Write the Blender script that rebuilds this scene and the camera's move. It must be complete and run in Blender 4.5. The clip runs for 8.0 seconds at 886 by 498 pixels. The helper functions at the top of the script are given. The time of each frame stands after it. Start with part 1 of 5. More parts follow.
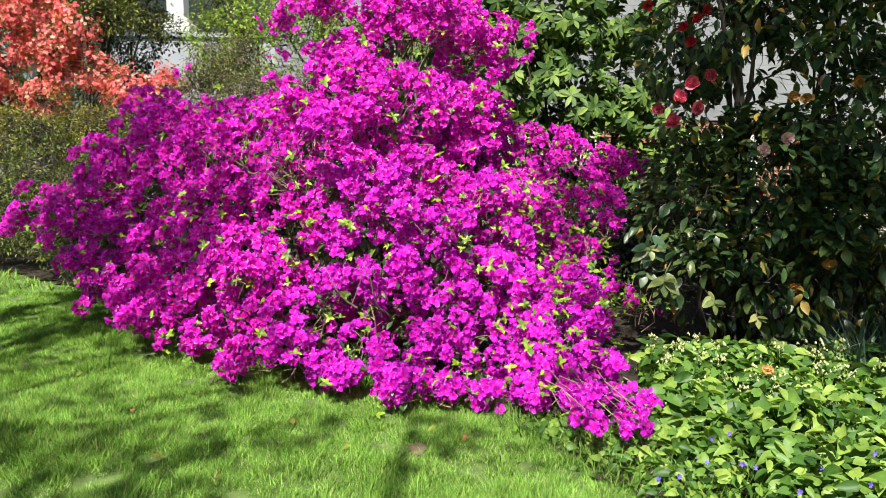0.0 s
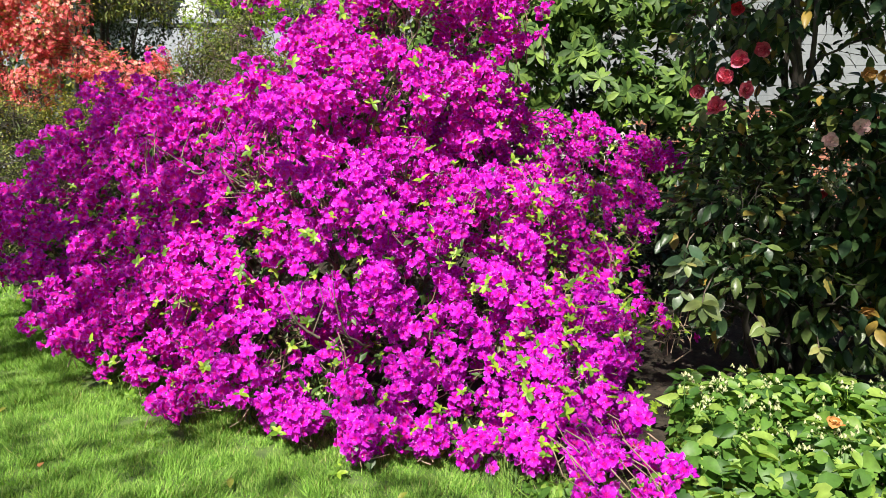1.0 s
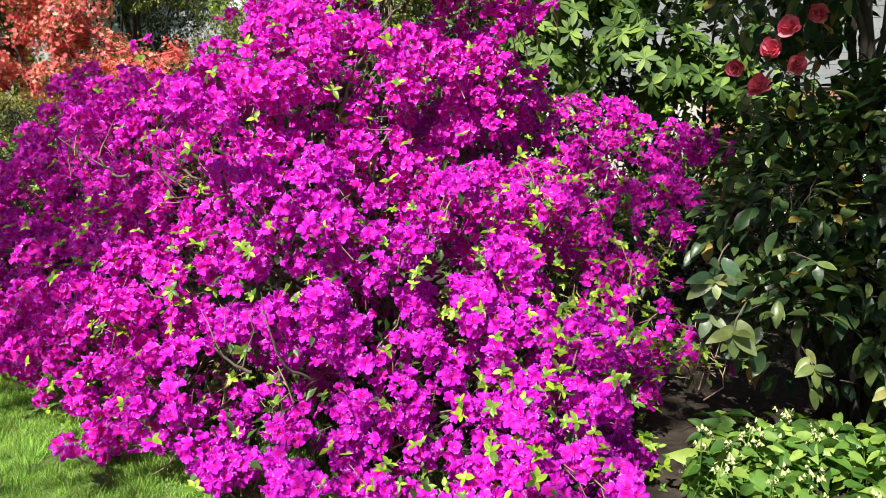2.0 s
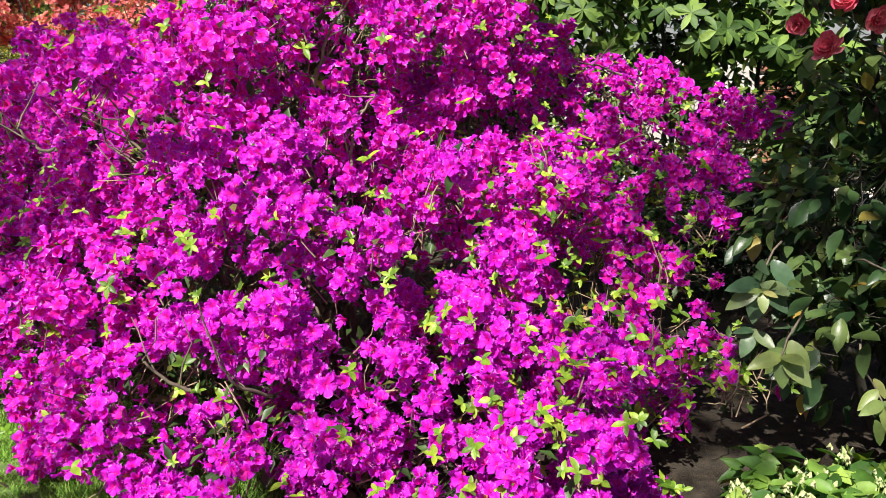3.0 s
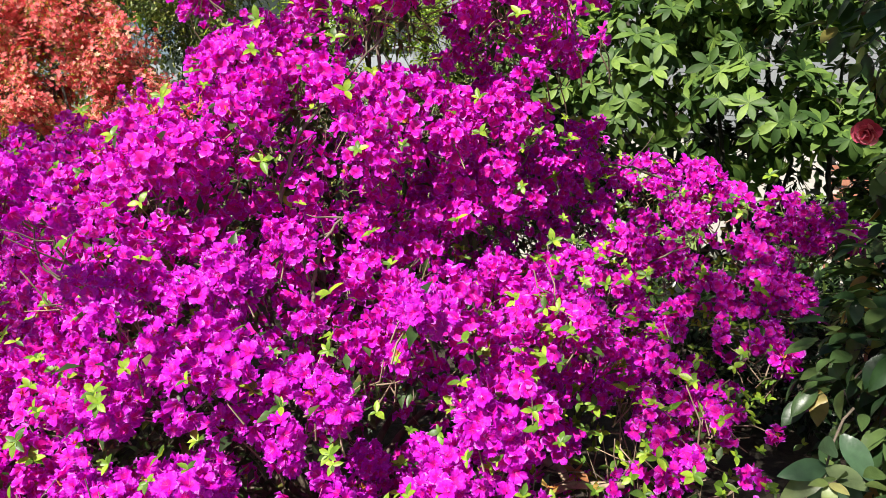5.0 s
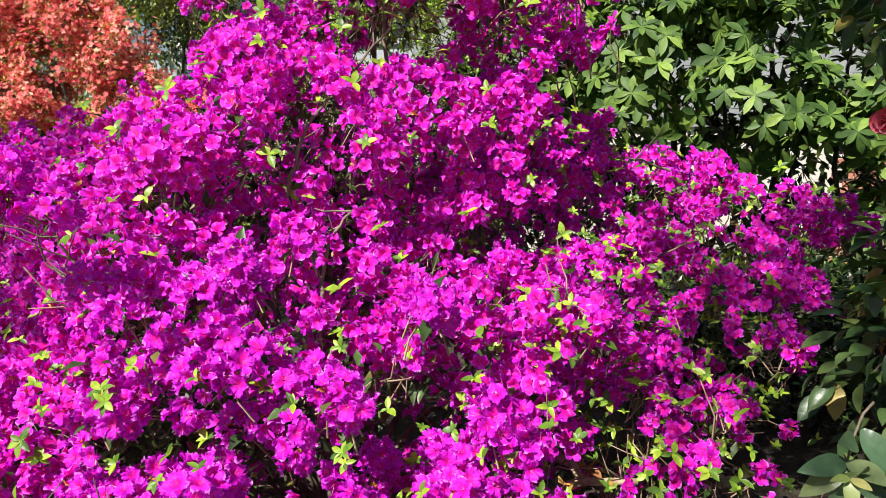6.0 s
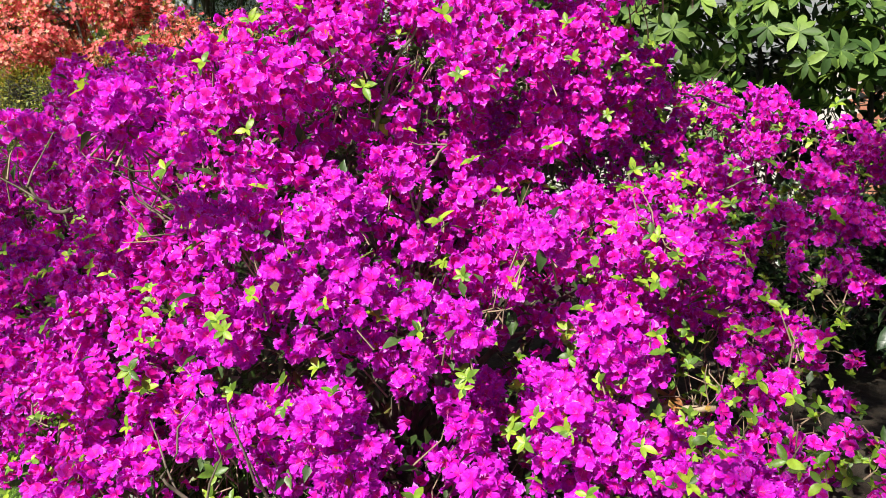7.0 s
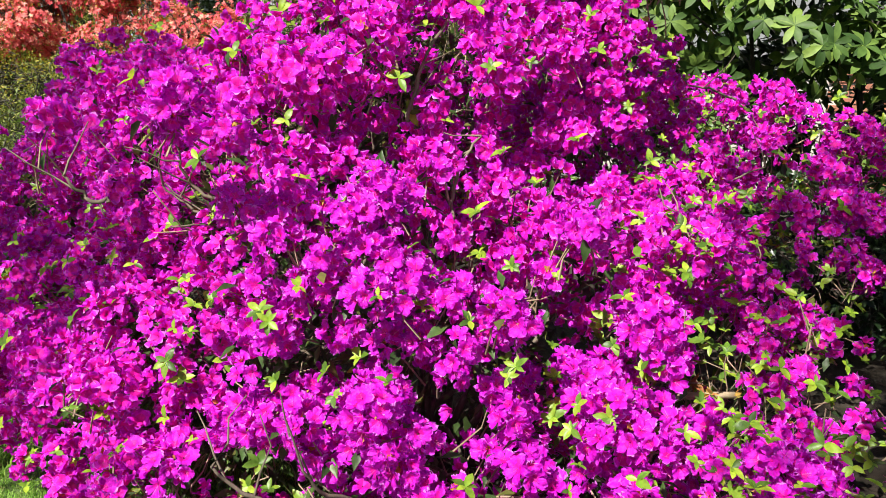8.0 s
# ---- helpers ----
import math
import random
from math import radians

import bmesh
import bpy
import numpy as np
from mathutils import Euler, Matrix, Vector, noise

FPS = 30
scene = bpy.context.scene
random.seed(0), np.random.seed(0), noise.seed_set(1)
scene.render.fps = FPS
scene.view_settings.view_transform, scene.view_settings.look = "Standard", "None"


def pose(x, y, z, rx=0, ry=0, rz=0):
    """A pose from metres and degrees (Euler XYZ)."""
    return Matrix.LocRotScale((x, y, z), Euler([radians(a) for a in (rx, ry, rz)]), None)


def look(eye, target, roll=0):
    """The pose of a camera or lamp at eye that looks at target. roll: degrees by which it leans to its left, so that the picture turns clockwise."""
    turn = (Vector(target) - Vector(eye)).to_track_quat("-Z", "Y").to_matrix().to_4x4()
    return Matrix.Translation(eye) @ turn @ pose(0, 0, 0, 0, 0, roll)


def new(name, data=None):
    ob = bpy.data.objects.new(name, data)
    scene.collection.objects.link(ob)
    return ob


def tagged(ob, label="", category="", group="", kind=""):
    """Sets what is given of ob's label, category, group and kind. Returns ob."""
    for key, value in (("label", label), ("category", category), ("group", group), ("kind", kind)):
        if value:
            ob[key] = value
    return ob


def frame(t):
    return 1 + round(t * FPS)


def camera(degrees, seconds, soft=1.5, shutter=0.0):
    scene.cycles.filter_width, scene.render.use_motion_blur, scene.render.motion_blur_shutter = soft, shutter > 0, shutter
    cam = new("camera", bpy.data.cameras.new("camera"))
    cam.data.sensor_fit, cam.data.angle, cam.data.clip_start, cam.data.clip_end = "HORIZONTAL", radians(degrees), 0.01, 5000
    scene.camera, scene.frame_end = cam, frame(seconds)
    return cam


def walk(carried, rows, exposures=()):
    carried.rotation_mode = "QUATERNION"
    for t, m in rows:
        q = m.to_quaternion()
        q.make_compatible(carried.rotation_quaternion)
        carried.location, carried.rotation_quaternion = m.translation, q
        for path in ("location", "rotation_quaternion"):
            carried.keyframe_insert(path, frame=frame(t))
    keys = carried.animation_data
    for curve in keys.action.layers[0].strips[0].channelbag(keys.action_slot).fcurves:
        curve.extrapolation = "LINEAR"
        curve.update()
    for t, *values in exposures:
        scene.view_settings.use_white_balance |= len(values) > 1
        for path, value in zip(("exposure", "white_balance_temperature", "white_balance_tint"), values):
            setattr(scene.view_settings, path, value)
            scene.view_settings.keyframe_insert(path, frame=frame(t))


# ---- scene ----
cam = camera(60.4, 8.0, 0.5)
PATH = [
    (0, (-0.004, 0.027, 1.224), (-0.002, 2.004, 0.922), 0.8),
    (0.5, (0.126, 0.351, 1.256), (0.056, 2.324, 0.936), 0.4),
    (1, (0.216, 0.701, 1.231), (0.11, 2.67, 0.899), 0.4),
    (1.5, (0.366, 0.983, 1.227), (0.21, 2.946, 0.877), 0.1),
    (1.7, (0.457, 1.101, 1.224), (0.231, 3.057, 0.869), -0.2),
    (2.8, (0.667, 1.682, 1.247), (0.253, 3.595, 0.832), -0.6),
    (3, (0.648, 1.761, 1.249), (0.231, 3.661, 0.783), -0.1),
    (3.5, (0.677, 1.959, 1.219), (0.195, 3.816, 0.654), 0.3),
    (4, (0.73, 2.132, 1.254), (0.19, 3.984, 0.726), 0.2),
    (4.5, (0.765, 2.216, 1.319), (0.18, 4.1, 0.989), -0.1),
    (4.7, (0.771, 2.232, 1.336), (0.176, 4.118, 1.039), -0.1),
    (5.8, (0.755, 2.273, 1.352), (0.157, 4.164, 1.095), -0.4),
    (6, (0.733, 2.271, 1.336), (0.136, 4.158, 1.052), -0.5),
    (6.5, (0.628, 2.243, 1.307), (0.041, 4.111, 0.898), -0.6),
    (7, (0.488, 2.169, 1.314), (-0.079, 4.038, 0.886), -0.5),
    (7.5, (0.384, 2.128, 1.318), (-0.116, 4.011, 0.867), -0.1),
    (8, (0.338, 2.109, 1.323), (-0.154, 3.993, 0.865), 0.0),
]
walk(cam, [(t, look(eye, target, roll)) for t, eye, target, roll in PATH])

# ---- light ----
SUN_FROM = Vector((-0.18, -0.68, 0.82)).normalized()
world = bpy.data.worlds.new("world")
scene.world = world
world.use_nodes = True
wn = world.node_tree.nodes
sky = wn.new("ShaderNodeTexSky")
sky.sky_type = "NISHITA"
sky.sun_disc = False
sky.sun_elevation = math.asin(SUN_FROM.z)
sky.sun_rotation = math.atan2(SUN_FROM.x, SUN_FROM.y)
wn["Background"].inputs["Strength"].default_value = 0.043
world.node_tree.links.new(sky.outputs[0], wn["Background"].inputs["Color"])
sun = new("sun", bpy.data.lights.new("sun", "SUN"))
sun.data.energy = 5.0
sun.data.angle = radians(0.5)
sun.data.color = (1.0, 0.95, 0.87)
sun.matrix_world = look(SUN_FROM * 30, (0, 0, 0))
scene.view_settings.exposure = 0.92

rng = np.random.default_rng(7)


# ---- materials ----
def nodes_of(name):
    m = bpy.data.materials.new(name)
    m.use_nodes = True
    return m, m.node_tree.nodes, m.node_tree.links


def variation(n, l):
    """One random value for a piece: of its object and of its island."""
    info, geo, add, fr = n.new("ShaderNodeObjectInfo"), n.new("ShaderNodeNewGeometry"), n.new("ShaderNodeMath"), n.new("ShaderNodeMath")
    fr.operation = "FRACT"
    l.new(info.outputs["Random"], add.inputs[0])
    l.new(geo.outputs["Random Per Island"], add.inputs[1])
    l.new(add.outputs[0], fr.inputs[0])
    return fr.outputs[0]


def ramp_of(n, stops):
    r = n.new("ShaderNodeValToRGB")
    while len(r.color_ramp.elements) < len(stops):
        r.color_ramp.elements.new(0.5)
    for e, (p, c) in zip(r.color_ramp.elements, stops):
        e.position, e.color = p, (*c, 1)
    return r


def leafy(name, stops, rough=0.5, through_light=0.3, glow=(1.0, 1.0, 0.6), grain=60.0, blotch=0.25, spec=0.5, crinkle=0.3):
    """Leaf or petal: colours drawn from a ramp piece by piece, with fine mottling and light let through."""
    m, n, l = nodes_of(name)
    b = n["Principled BSDF"]
    r = ramp_of(n, stops)
    l.new(variation(n, l), r.inputs[0])
    tc, no = n.new("ShaderNodeNewGeometry"), n.new("ShaderNodeTexNoise")
    no.inputs["Scale"].default_value = grain
    no.inputs["Detail"].default_value = 3
    l.new(tc.outputs["Position"], no.inputs["Vector"])
    hsv, mr = n.new("ShaderNodeHueSaturation"), n.new("ShaderNodeMapRange")
    mr.inputs["To Min"].default_value, mr.inputs["To Max"].default_value = 1 - blotch, 1 + blotch
    mr.inputs["From Min"].default_value, mr.inputs["From Max"].default_value = 0.3, 0.7
    l.new(no.outputs[0], mr.inputs[0])
    l.new(mr.outputs[0], hsv.inputs["Value"])
    l.new(r.outputs[0], hsv.inputs["Color"])
    l.new(hsv.outputs[0], b.inputs["Base Color"])
    b.inputs["Roughness"].default_value = rough
    b.inputs["Specular IOR Level"].default_value = spec
    bump = n.new("ShaderNodeBump")
    bump.inputs["Strength"].default_value, bump.inputs["Distance"].default_value = crinkle, 0.005
    l.new(no.outputs[0], bump.inputs["Height"])
    l.new(bump.outputs[0], b.inputs["Normal"])
    tr, mix, tint = n.new("ShaderNodeBsdfTranslucent"), n.new("ShaderNodeMixShader"), n.new("ShaderNodeMix")
    tint.data_type, tint.blend_type = "RGBA", "MULTIPLY"
    tint.inputs[0].default_value = 1.0
    l.new(hsv.outputs[0], tint.inputs[6])
    tint.inputs[7].default_value = (*glow, 1)
    l.new(tint.outputs[2], tr.inputs[0])
    mix.inputs[0].default_value = through_light
    l.new(b.outputs[0], mix.inputs[1])
    l.new(tr.outputs[0], mix.inputs[2])
    l.new(mix.outputs[0], n["Material Output"].inputs[0])
    return m


def solid(name, a, b2, scale=12.0, rough=0.8, bump=0.3, distance=0.01, stretch=(1, 1, 1), metal=0.0):
    """A surface of two colours mixed by noise at two scales, with relief."""
    m, n, l = nodes_of(name)
    b = n["Principled BSDF"]
    tc, mp = n.new("ShaderNodeTexCoord"), n.new("ShaderNodeMapping")
    mp.inputs["Scale"].default_value = stretch
    l.new(tc.outputs["Object"], mp.inputs[0])
    n1, n2, mul = n.new("ShaderNodeTexNoise"), n.new("ShaderNodeTexNoise"), n.new("ShaderNodeMath")
    n1.inputs["Scale"].default_value, n1.inputs["Detail"].default_value = scale, 6
    n2.inputs["Scale"].default_value, n2.inputs["Detail"].default_value = scale * 9, 4
    for k in (n1, n2):
        l.new(mp.outputs[0], k.inputs["Vector"])
    mul.operation = "MULTIPLY_ADD"
    l.new(n2.outputs[0], mul.inputs[0])
    mul.inputs[1].default_value = 0.4
    l.new(n1.outputs[0], mul.inputs[2])
    r = ramp_of(n, [(0.5, a), (0.95, b2)])
    l.new(mul.outputs[0], r.inputs[0])
    l.new(r.outputs[0], b.inputs["Base Color"])
    b.inputs["Roughness"].default_value = rough
    b.inputs["Metallic"].default_value = metal
    bu = n.new("ShaderNodeBump")
    bu.inputs["Strength"].default_value, bu.inputs["Distance"].default_value = bump, distance
    l.new(mul.outputs[0], bu.inputs["Height"])
    l.new(bu.outputs[0], b.inputs["Normal"])
    return m


PETAL = leafy("magenta_petal", [(0.0, (0.6, 0.012, 0.7)), (0.5, (0.82, 0.05, 0.92)), (1.0, (0.95, 0.34, 1.0))], 0.42, 0.5, (0.95, 0.4, 1.0), 170, 0.28, 0.45, 0.8)
THROAT = leafy("rosy_throat", [(0.0, (0.62, 0.003, 0.3)), (1.0, (0.8, 0.008, 0.44))], 0.6, 0.3, (1.0, 0.5, 0.8), 80, 0.25, 0.3)
PETAL_BASE = leafy("rosy_magenta_petal_base", [(0.0, (0.63, 0.006, 0.54)), (1.0, (0.82, 0.026, 0.74))], 0.5, 0.42, (0.97, 0.33, 1.0), 170, 0.2, 0.3, 0.6)
STAMEN = leafy("pink_stamen", [(0.0, (0.75, 0.08, 0.4)), (1.0, (0.85, 0.2, 0.5))], 0.5, 0.2, (1, 1, 1))
CALYX = leafy("peach_calyx", [(0.0, (0.5, 0.22, 0.07)), (0.6, (0.68, 0.36, 0.1)), (1.0, (0.5, 0.5, 0.1))], 0.55, 0.4, (1.0, 0.9, 0.5))
AZ_LEAF = leafy("azalea_leaf", [(0.0, (0.055, 0.12, 0.02)), (0.4, (0.17, 0.32, 0.03)), (1.0, (0.4, 0.56, 0.05))], 0.42, 0.4, (1.2, 1.1, 0.4))
# leaf for inside the bush, the shade there put into darker greens
AZ_INNER = leafy("dark_inner_azalea_leaf", [(0.0, (0.025, 0.05, 0.015)), (0.8, (0.06, 0.12, 0.025)), (1.0, (0.14, 0.13, 0.03))], 0.45, 0.25)
BARK = solid("grey_brown_bark", (0.08, 0.06, 0.045), (0.24, 0.19, 0.14), 18, 0.85, 0.5, 0.004, (1, 1, 0.35))
TWIG = solid("tan_twig_bark", (0.2, 0.14, 0.09), (0.42, 0.32, 0.22), 22, 0.8, 0.5, 0.003)
PALE_BARK = solid("pale_cut_wood", (0.26, 0.2, 0.12), (0.5, 0.4, 0.26), 60, 0.8, 0.5, 0.004)
DARK_BARK = solid("dark_bark", (0.03, 0.025, 0.02), (0.1, 0.085, 0.065), 16, 0.9, 0.6, 0.006, (1, 1, 0.3))
CAM_LEAF = leafy("camellia_leaf", [(0.0, (0.018, 0.045, 0.017)), (0.5, (0.045, 0.088, 0.03)), (0.94, (0.13, 0.18, 0.05)), (1.0, (0.34, 0.22, 0.045))], 0.33, 0.2, (1.2, 1.1, 0.4), 40, 0.2, 0.32)
CAM_PALE_LEAF = leafy("young_camellia_leaf", [(0.0, (0.1, 0.16, 0.05)), (0.7, (0.2, 0.25, 0.07)), (1.0, (0.28, 0.27, 0.09))], 0.4, 0.2, (1.1, 1.0, 0.5), 40, 0.2, 0.5)
CAM_GREY_LEAF = leafy("grey_green_camellia_leaf", [(0.0, (0.05, 0.1, 0.05)), (0.7, (0.1, 0.16, 0.08)), (1.0, (0.16, 0.2, 0.08))], 0.36, 0.15, (1.1, 1.0, 0.5), 40, 0.2, 0.4)
CAM_RED = leafy("camellia_red", [(0.0, (0.42, 0.012, 0.03)), (1.0, (0.62, 0.05, 0.07))], 0.55, 0.25, (1, 0.6, 0.6))
CAM_ROSE = leafy("camellia_rose", [(0.0, (0.58, 0.05, 0.12)), (0.6, (0.72, 0.13, 0.21)), (1.0, (0.82, 0.28, 0.36))], 0.55, 0.25, (1, 0.7, 0.7))
CAM_PALE = leafy("camellia_pale_pink", [(0.0, (0.6, 0.34, 0.34)), (1.0, (0.72, 0.5, 0.47))], 0.55, 0.25, (1, 0.9, 0.85))
CAM_SPENT = leafy("spent_brown_petal", [(0.0, (0.3, 0.13, 0.03)), (1.0, (0.5, 0.28, 0.08))], 0.7, 0.2, (1, 0.8, 0.5))
RHODO = leafy("rhododendron_leaf", [(0.0, (0.028, 0.065, 0.015)), (0.55, (0.078, 0.145, 0.03)), (1.0, (0.2, 0.3, 0.056))], 0.55, 0.2, (1.1, 1.1, 0.4), 30, 0.2, 0.3)
FINE = leafy("fine_olive_leaf", [(0.0, (0.055, 0.085, 0.02)), (0.6, (0.14, 0.185, 0.036)), (1.0, (0.34, 0.33, 0.07))], 0.5, 0.25)
CORAL = leafy("coral_petal", [(0.0, (0.62, 0.06, 0.085)), (0.5, (0.88, 0.19, 0.2)), (0.85, (0.94, 0.4, 0.36)), (1.0, (0.95, 0.64, 0.38))], 0.6, 0.45, (1, 0.8, 0.75))
YELLOWISH = leafy("yellow_green_leaf", [(0.0, (0.13, 0.155, 0.03)), (0.6, (0.3, 0.33, 0.05)), (1.0, (0.5, 0.38, 0.08))], 0.5, 0.4, (1.1, 1.0, 0.4))
HOLLY = leafy("dark_evergreen_leaf", [(0.0, (0.01, 0.025, 0.01)), (0.8, (0.03, 0.06, 0.018)), (1.0, (0.09, 0.13, 0.03))], 0.35, 0.1)
SPRING = leafy("spring_leaf", [(0.0, (0.2, 0.33, 0.05)), (0.6, (0.32, 0.46, 0.08)), (1.0, (0.45, 0.55, 0.12))], 0.5, 0.45, (1.1, 1.1, 0.5))
GROUND_LEAF = leafy("violet_leaf", [(0.0, (0.035, 0.1, 0.018)), (0.5, (0.125, 0.26, 0.04)), (1.0, (0.34, 0.48, 0.09))], 0.5, 0.35, (1.1, 1.1, 0.4), 35, 0.2)
STRAP = leafy("blue_green_strap", [(0.0, (0.07, 0.13, 0.09)), (1.0, (0.15, 0.23, 0.15))], 0.45, 0.2)
VIOLET = leafy("violet_petal", [(0.0, (0.1, 0.06, 0.5)), (1.0, (0.25, 0.2, 0.7))], 0.6, 0.2, (1, 1, 1))
CREAM = leafy("cream_bell", [(0.0, (0.4, 0.46, 0.18)), (1.0, (0.6, 0.6, 0.36))], 0.6, 0.3, (1, 1, 0.8))
ORANGE = leafy("faded_orange_petal", [(0.0, (0.55, 0.22, 0.05)), (1.0, (0.7, 0.38, 0.13))], 0.6, 0.3, (1, 0.8, 0.5))
DEAD = leafy("dry_brown_leaf", [(0.0, (0.22, 0.08, 0.025)), (1.0, (0.4, 0.18, 0.06))], 0.7, 0.2, (1, 0.7, 0.4))
BLADE = leafy("grass_blade", [(0.0, (0.085, 0.2, 0.03)), (0.6, (0.23, 0.43, 0.065)), (0.95, (0.4, 0.6, 0.14)), (1.0, (0.5, 0.46, 0.22))], 0.65, 0.35, (1.1, 1.1, 0.4), 9, 0.25, 0.2)
# weed blades in darker greens that also carry the shade under the bush
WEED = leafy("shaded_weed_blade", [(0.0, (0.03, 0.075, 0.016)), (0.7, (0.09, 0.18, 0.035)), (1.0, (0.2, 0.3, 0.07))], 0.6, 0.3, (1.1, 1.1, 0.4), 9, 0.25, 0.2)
TURF = solid("turf", (0.07, 0.12, 0.03), (0.17, 0.25, 0.06), 14, 0.95, 0.8, 0.02)
SOIL = solid("dark_soil", (0.02, 0.015, 0.01), (0.065, 0.048, 0.03), 25, 0.95, 0.8, 0.02)
BARE = solid("bare_earth", (0.14, 0.11, 0.06), (0.24, 0.19, 0.11), 30, 0.95, 0.6, 0.006)
# white siding in grey tones, the partial shade on it put into the colour
SIDING = solid("shaded_white_siding", (0.17, 0.185, 0.195), (0.25, 0.26, 0.27), 3, 0.6, 0.2, 0.002)
WHITE = solid("white_paint", (0.7, 0.71, 0.72), (0.82, 0.82, 0.82), 4, 0.5, 0.1, 0.002)
GREY = solid("blue_grey_paint", (0.26, 0.28, 0.32), (0.33, 0.35, 0.39), 3, 0.6, 0.1, 0.002)
BRICK = solid("red_brick", (0.26, 0.09, 0.055), (0.42, 0.19, 0.12), 6, 0.85, 0.4, 0.004)
MORTAR = solid("mortar", (0.4, 0.38, 0.34), (0.52, 0.5, 0.46), 20, 0.9, 0.3, 0.003)
ROOF = solid("grey_shingle", (0.09, 0.09, 0.1), (0.2, 0.2, 0.21), 8, 0.9, 0.5, 0.01)
PAVE = solid("pale_concrete", (0.42, 0.38, 0.33), (0.58, 0.54, 0.48), 5, 0.85, 0.3, 0.004)
GLASS, gn, gl = nodes_of("window_glass")
gn["Principled BSDF"].inputs["Base Color"].default_value = (0.02, 0.025, 0.03, 1)
gn["Principled BSDF"].inputs["Roughness"].default_value = 0.05


# ---- mesh helpers ----
def mesh_of(name, V, F, mats, M=None, smooth=True):
    """A mesh from arrays of corners and triangles."""
    me = bpy.data.meshes.new(name)
    V, F = np.asarray(V, float), np.asarray(F, int)
    me.vertices.add(len(V))
    me.vertices.foreach_set("co", V.ravel())
    me.loops.add(F.size)
    me.loops.foreach_set("vertex_index", F.ravel())
    me.polygons.add(len(F))
    me.polygons.foreach_set("loop_start", np.arange(0, F.size, 3))
    if M is not None:
        me.polygons.foreach_set("material_index", np.asarray(M, int))
    me.polygons.foreach_set("use_smooth", np.full(len(F), smooth))
    for m in mats:
        me.materials.append(m)
    me.update(calc_edges=True)
    return me


def joined(shapes, picks, mats):
    """Many copies of shapes (V, F, M) at 4 x 4 poses, as arrays of one mesh."""
    Vs, Fs, Ms, n = [], [], [], 0
    for k, (V, F, M) in enumerate(shapes):
        T = mats[picks == k]
        if not len(T):
            continue
        W = np.einsum("nij,vj->nvi", T[:, :3, :3], V) + T[:, None, :3, 3]
        Vs.append(W.reshape(-1, 3))
        Fs.append((F[None] + n + (np.arange(len(T)) * len(V))[:, None, None]).reshape(-1, 3))
        Ms.append(np.tile(M, len(T)))
        n += len(T) * len(V)
    return np.concatenate(Vs), np.concatenate(Fs), np.concatenate(Ms)


def poses(P, N, spin, size):
    """Poses at places P whose z axis points along N, turned by spin about it."""
    N = N / np.linalg.norm(N, axis=1, keepdims=True)
    A = np.where(np.abs(N[:, 2:3]) < 0.9, [[0, 0, 1.0]], [[1.0, 0, 0]])
    X = np.cross(A, N)
    X /= np.linalg.norm(X, axis=1, keepdims=True)
    Y = np.cross(N, X)
    c, s = np.cos(spin)[:, None], np.sin(spin)[:, None]
    T = np.zeros((len(P), 4, 4))
    T[:, :3, 0], T[:, :3, 1], T[:, :3, 2] = (X * c + Y * s) * size[:, None], (Y * c - X * s) * size[:, None], N * size[:, None]
    T[:, :3, 3], T[:, 3, 3] = P, 1
    return T


def aimed(P, D, up, size):
    """Poses at P whose y axis runs along D and whose z axis leans to up: for leaves."""
    D = D / np.linalg.norm(D, axis=1, keepdims=True)
    X = np.cross(D, up)
    X /= np.linalg.norm(X, axis=1, keepdims=True) + 1e-9
    Z = np.cross(X, D)
    T = np.zeros((len(P), 4, 4))
    T[:, :3, 0], T[:, :3, 1], T[:, :3, 2] = X * size[:, None], D * size[:, None], Z * size[:, None]
    T[:, :3, 3], T[:, 3, 3] = P, 1
    return T


def units(n):
    v = rng.normal(size=(n, 3))
    return v / np.linalg.norm(v, axis=1, keepdims=True)


def tube(points, radii, sides=6):
    """A tapered bent rod as arrays."""
    P = np.asarray(points, float)
    V, F = [], []
    for i, p in enumerate(P):
        d = P[min(i + 1, len(P) - 1)] - P[max(i - 1, 0)]
        d /= np.linalg.norm(d) + 1e-9
        a = np.array([0, 0, 1.0]) if abs(d[2]) < 0.9 else np.array([1.0, 0, 0])
        x = np.cross(a, d)
        x /= np.linalg.norm(x)
        y = np.cross(d, x)
        for s in range(sides):
            w = 2 * math.pi * s / sides
            V.append(p + radii[i] * (x * math.cos(w) + y * math.sin(w)))
    for i in range(len(P) - 1):
        for s in range(sides):
            a, b = i * sides + s, i * sides + (s + 1) % sides
            F += [(a, b, b + sides), (a, b + sides, a + sides)]
    V.append(P[-1] + (P[-1] - P[-2]) * 0.02)
    for s in range(sides):
        F.append(((len(P) - 1) * sides + s, (len(P) - 1) * sides + (s + 1) % sides, len(V) - 1))
    return np.array(V), np.array(F), np.zeros(len(F), int)


def bent(a, b, sag=0.1, n=6, wob=0.03):
    """Places along a wandering line from a to b."""
    a, b = np.array(a, float), np.array(b, float)
    t = np.linspace(0, 1, n)[:, None]
    L = np.linalg.norm(b - a)
    w = np.cumsum(rng.normal(size=(n, 3)), 0) * wob * L
    w -= w[0] + (w[-1] - w[0]) * t
    return a + (b - a) * t + w + np.array([0, 0, sag * L]) * (t * (1 - t)) * 4


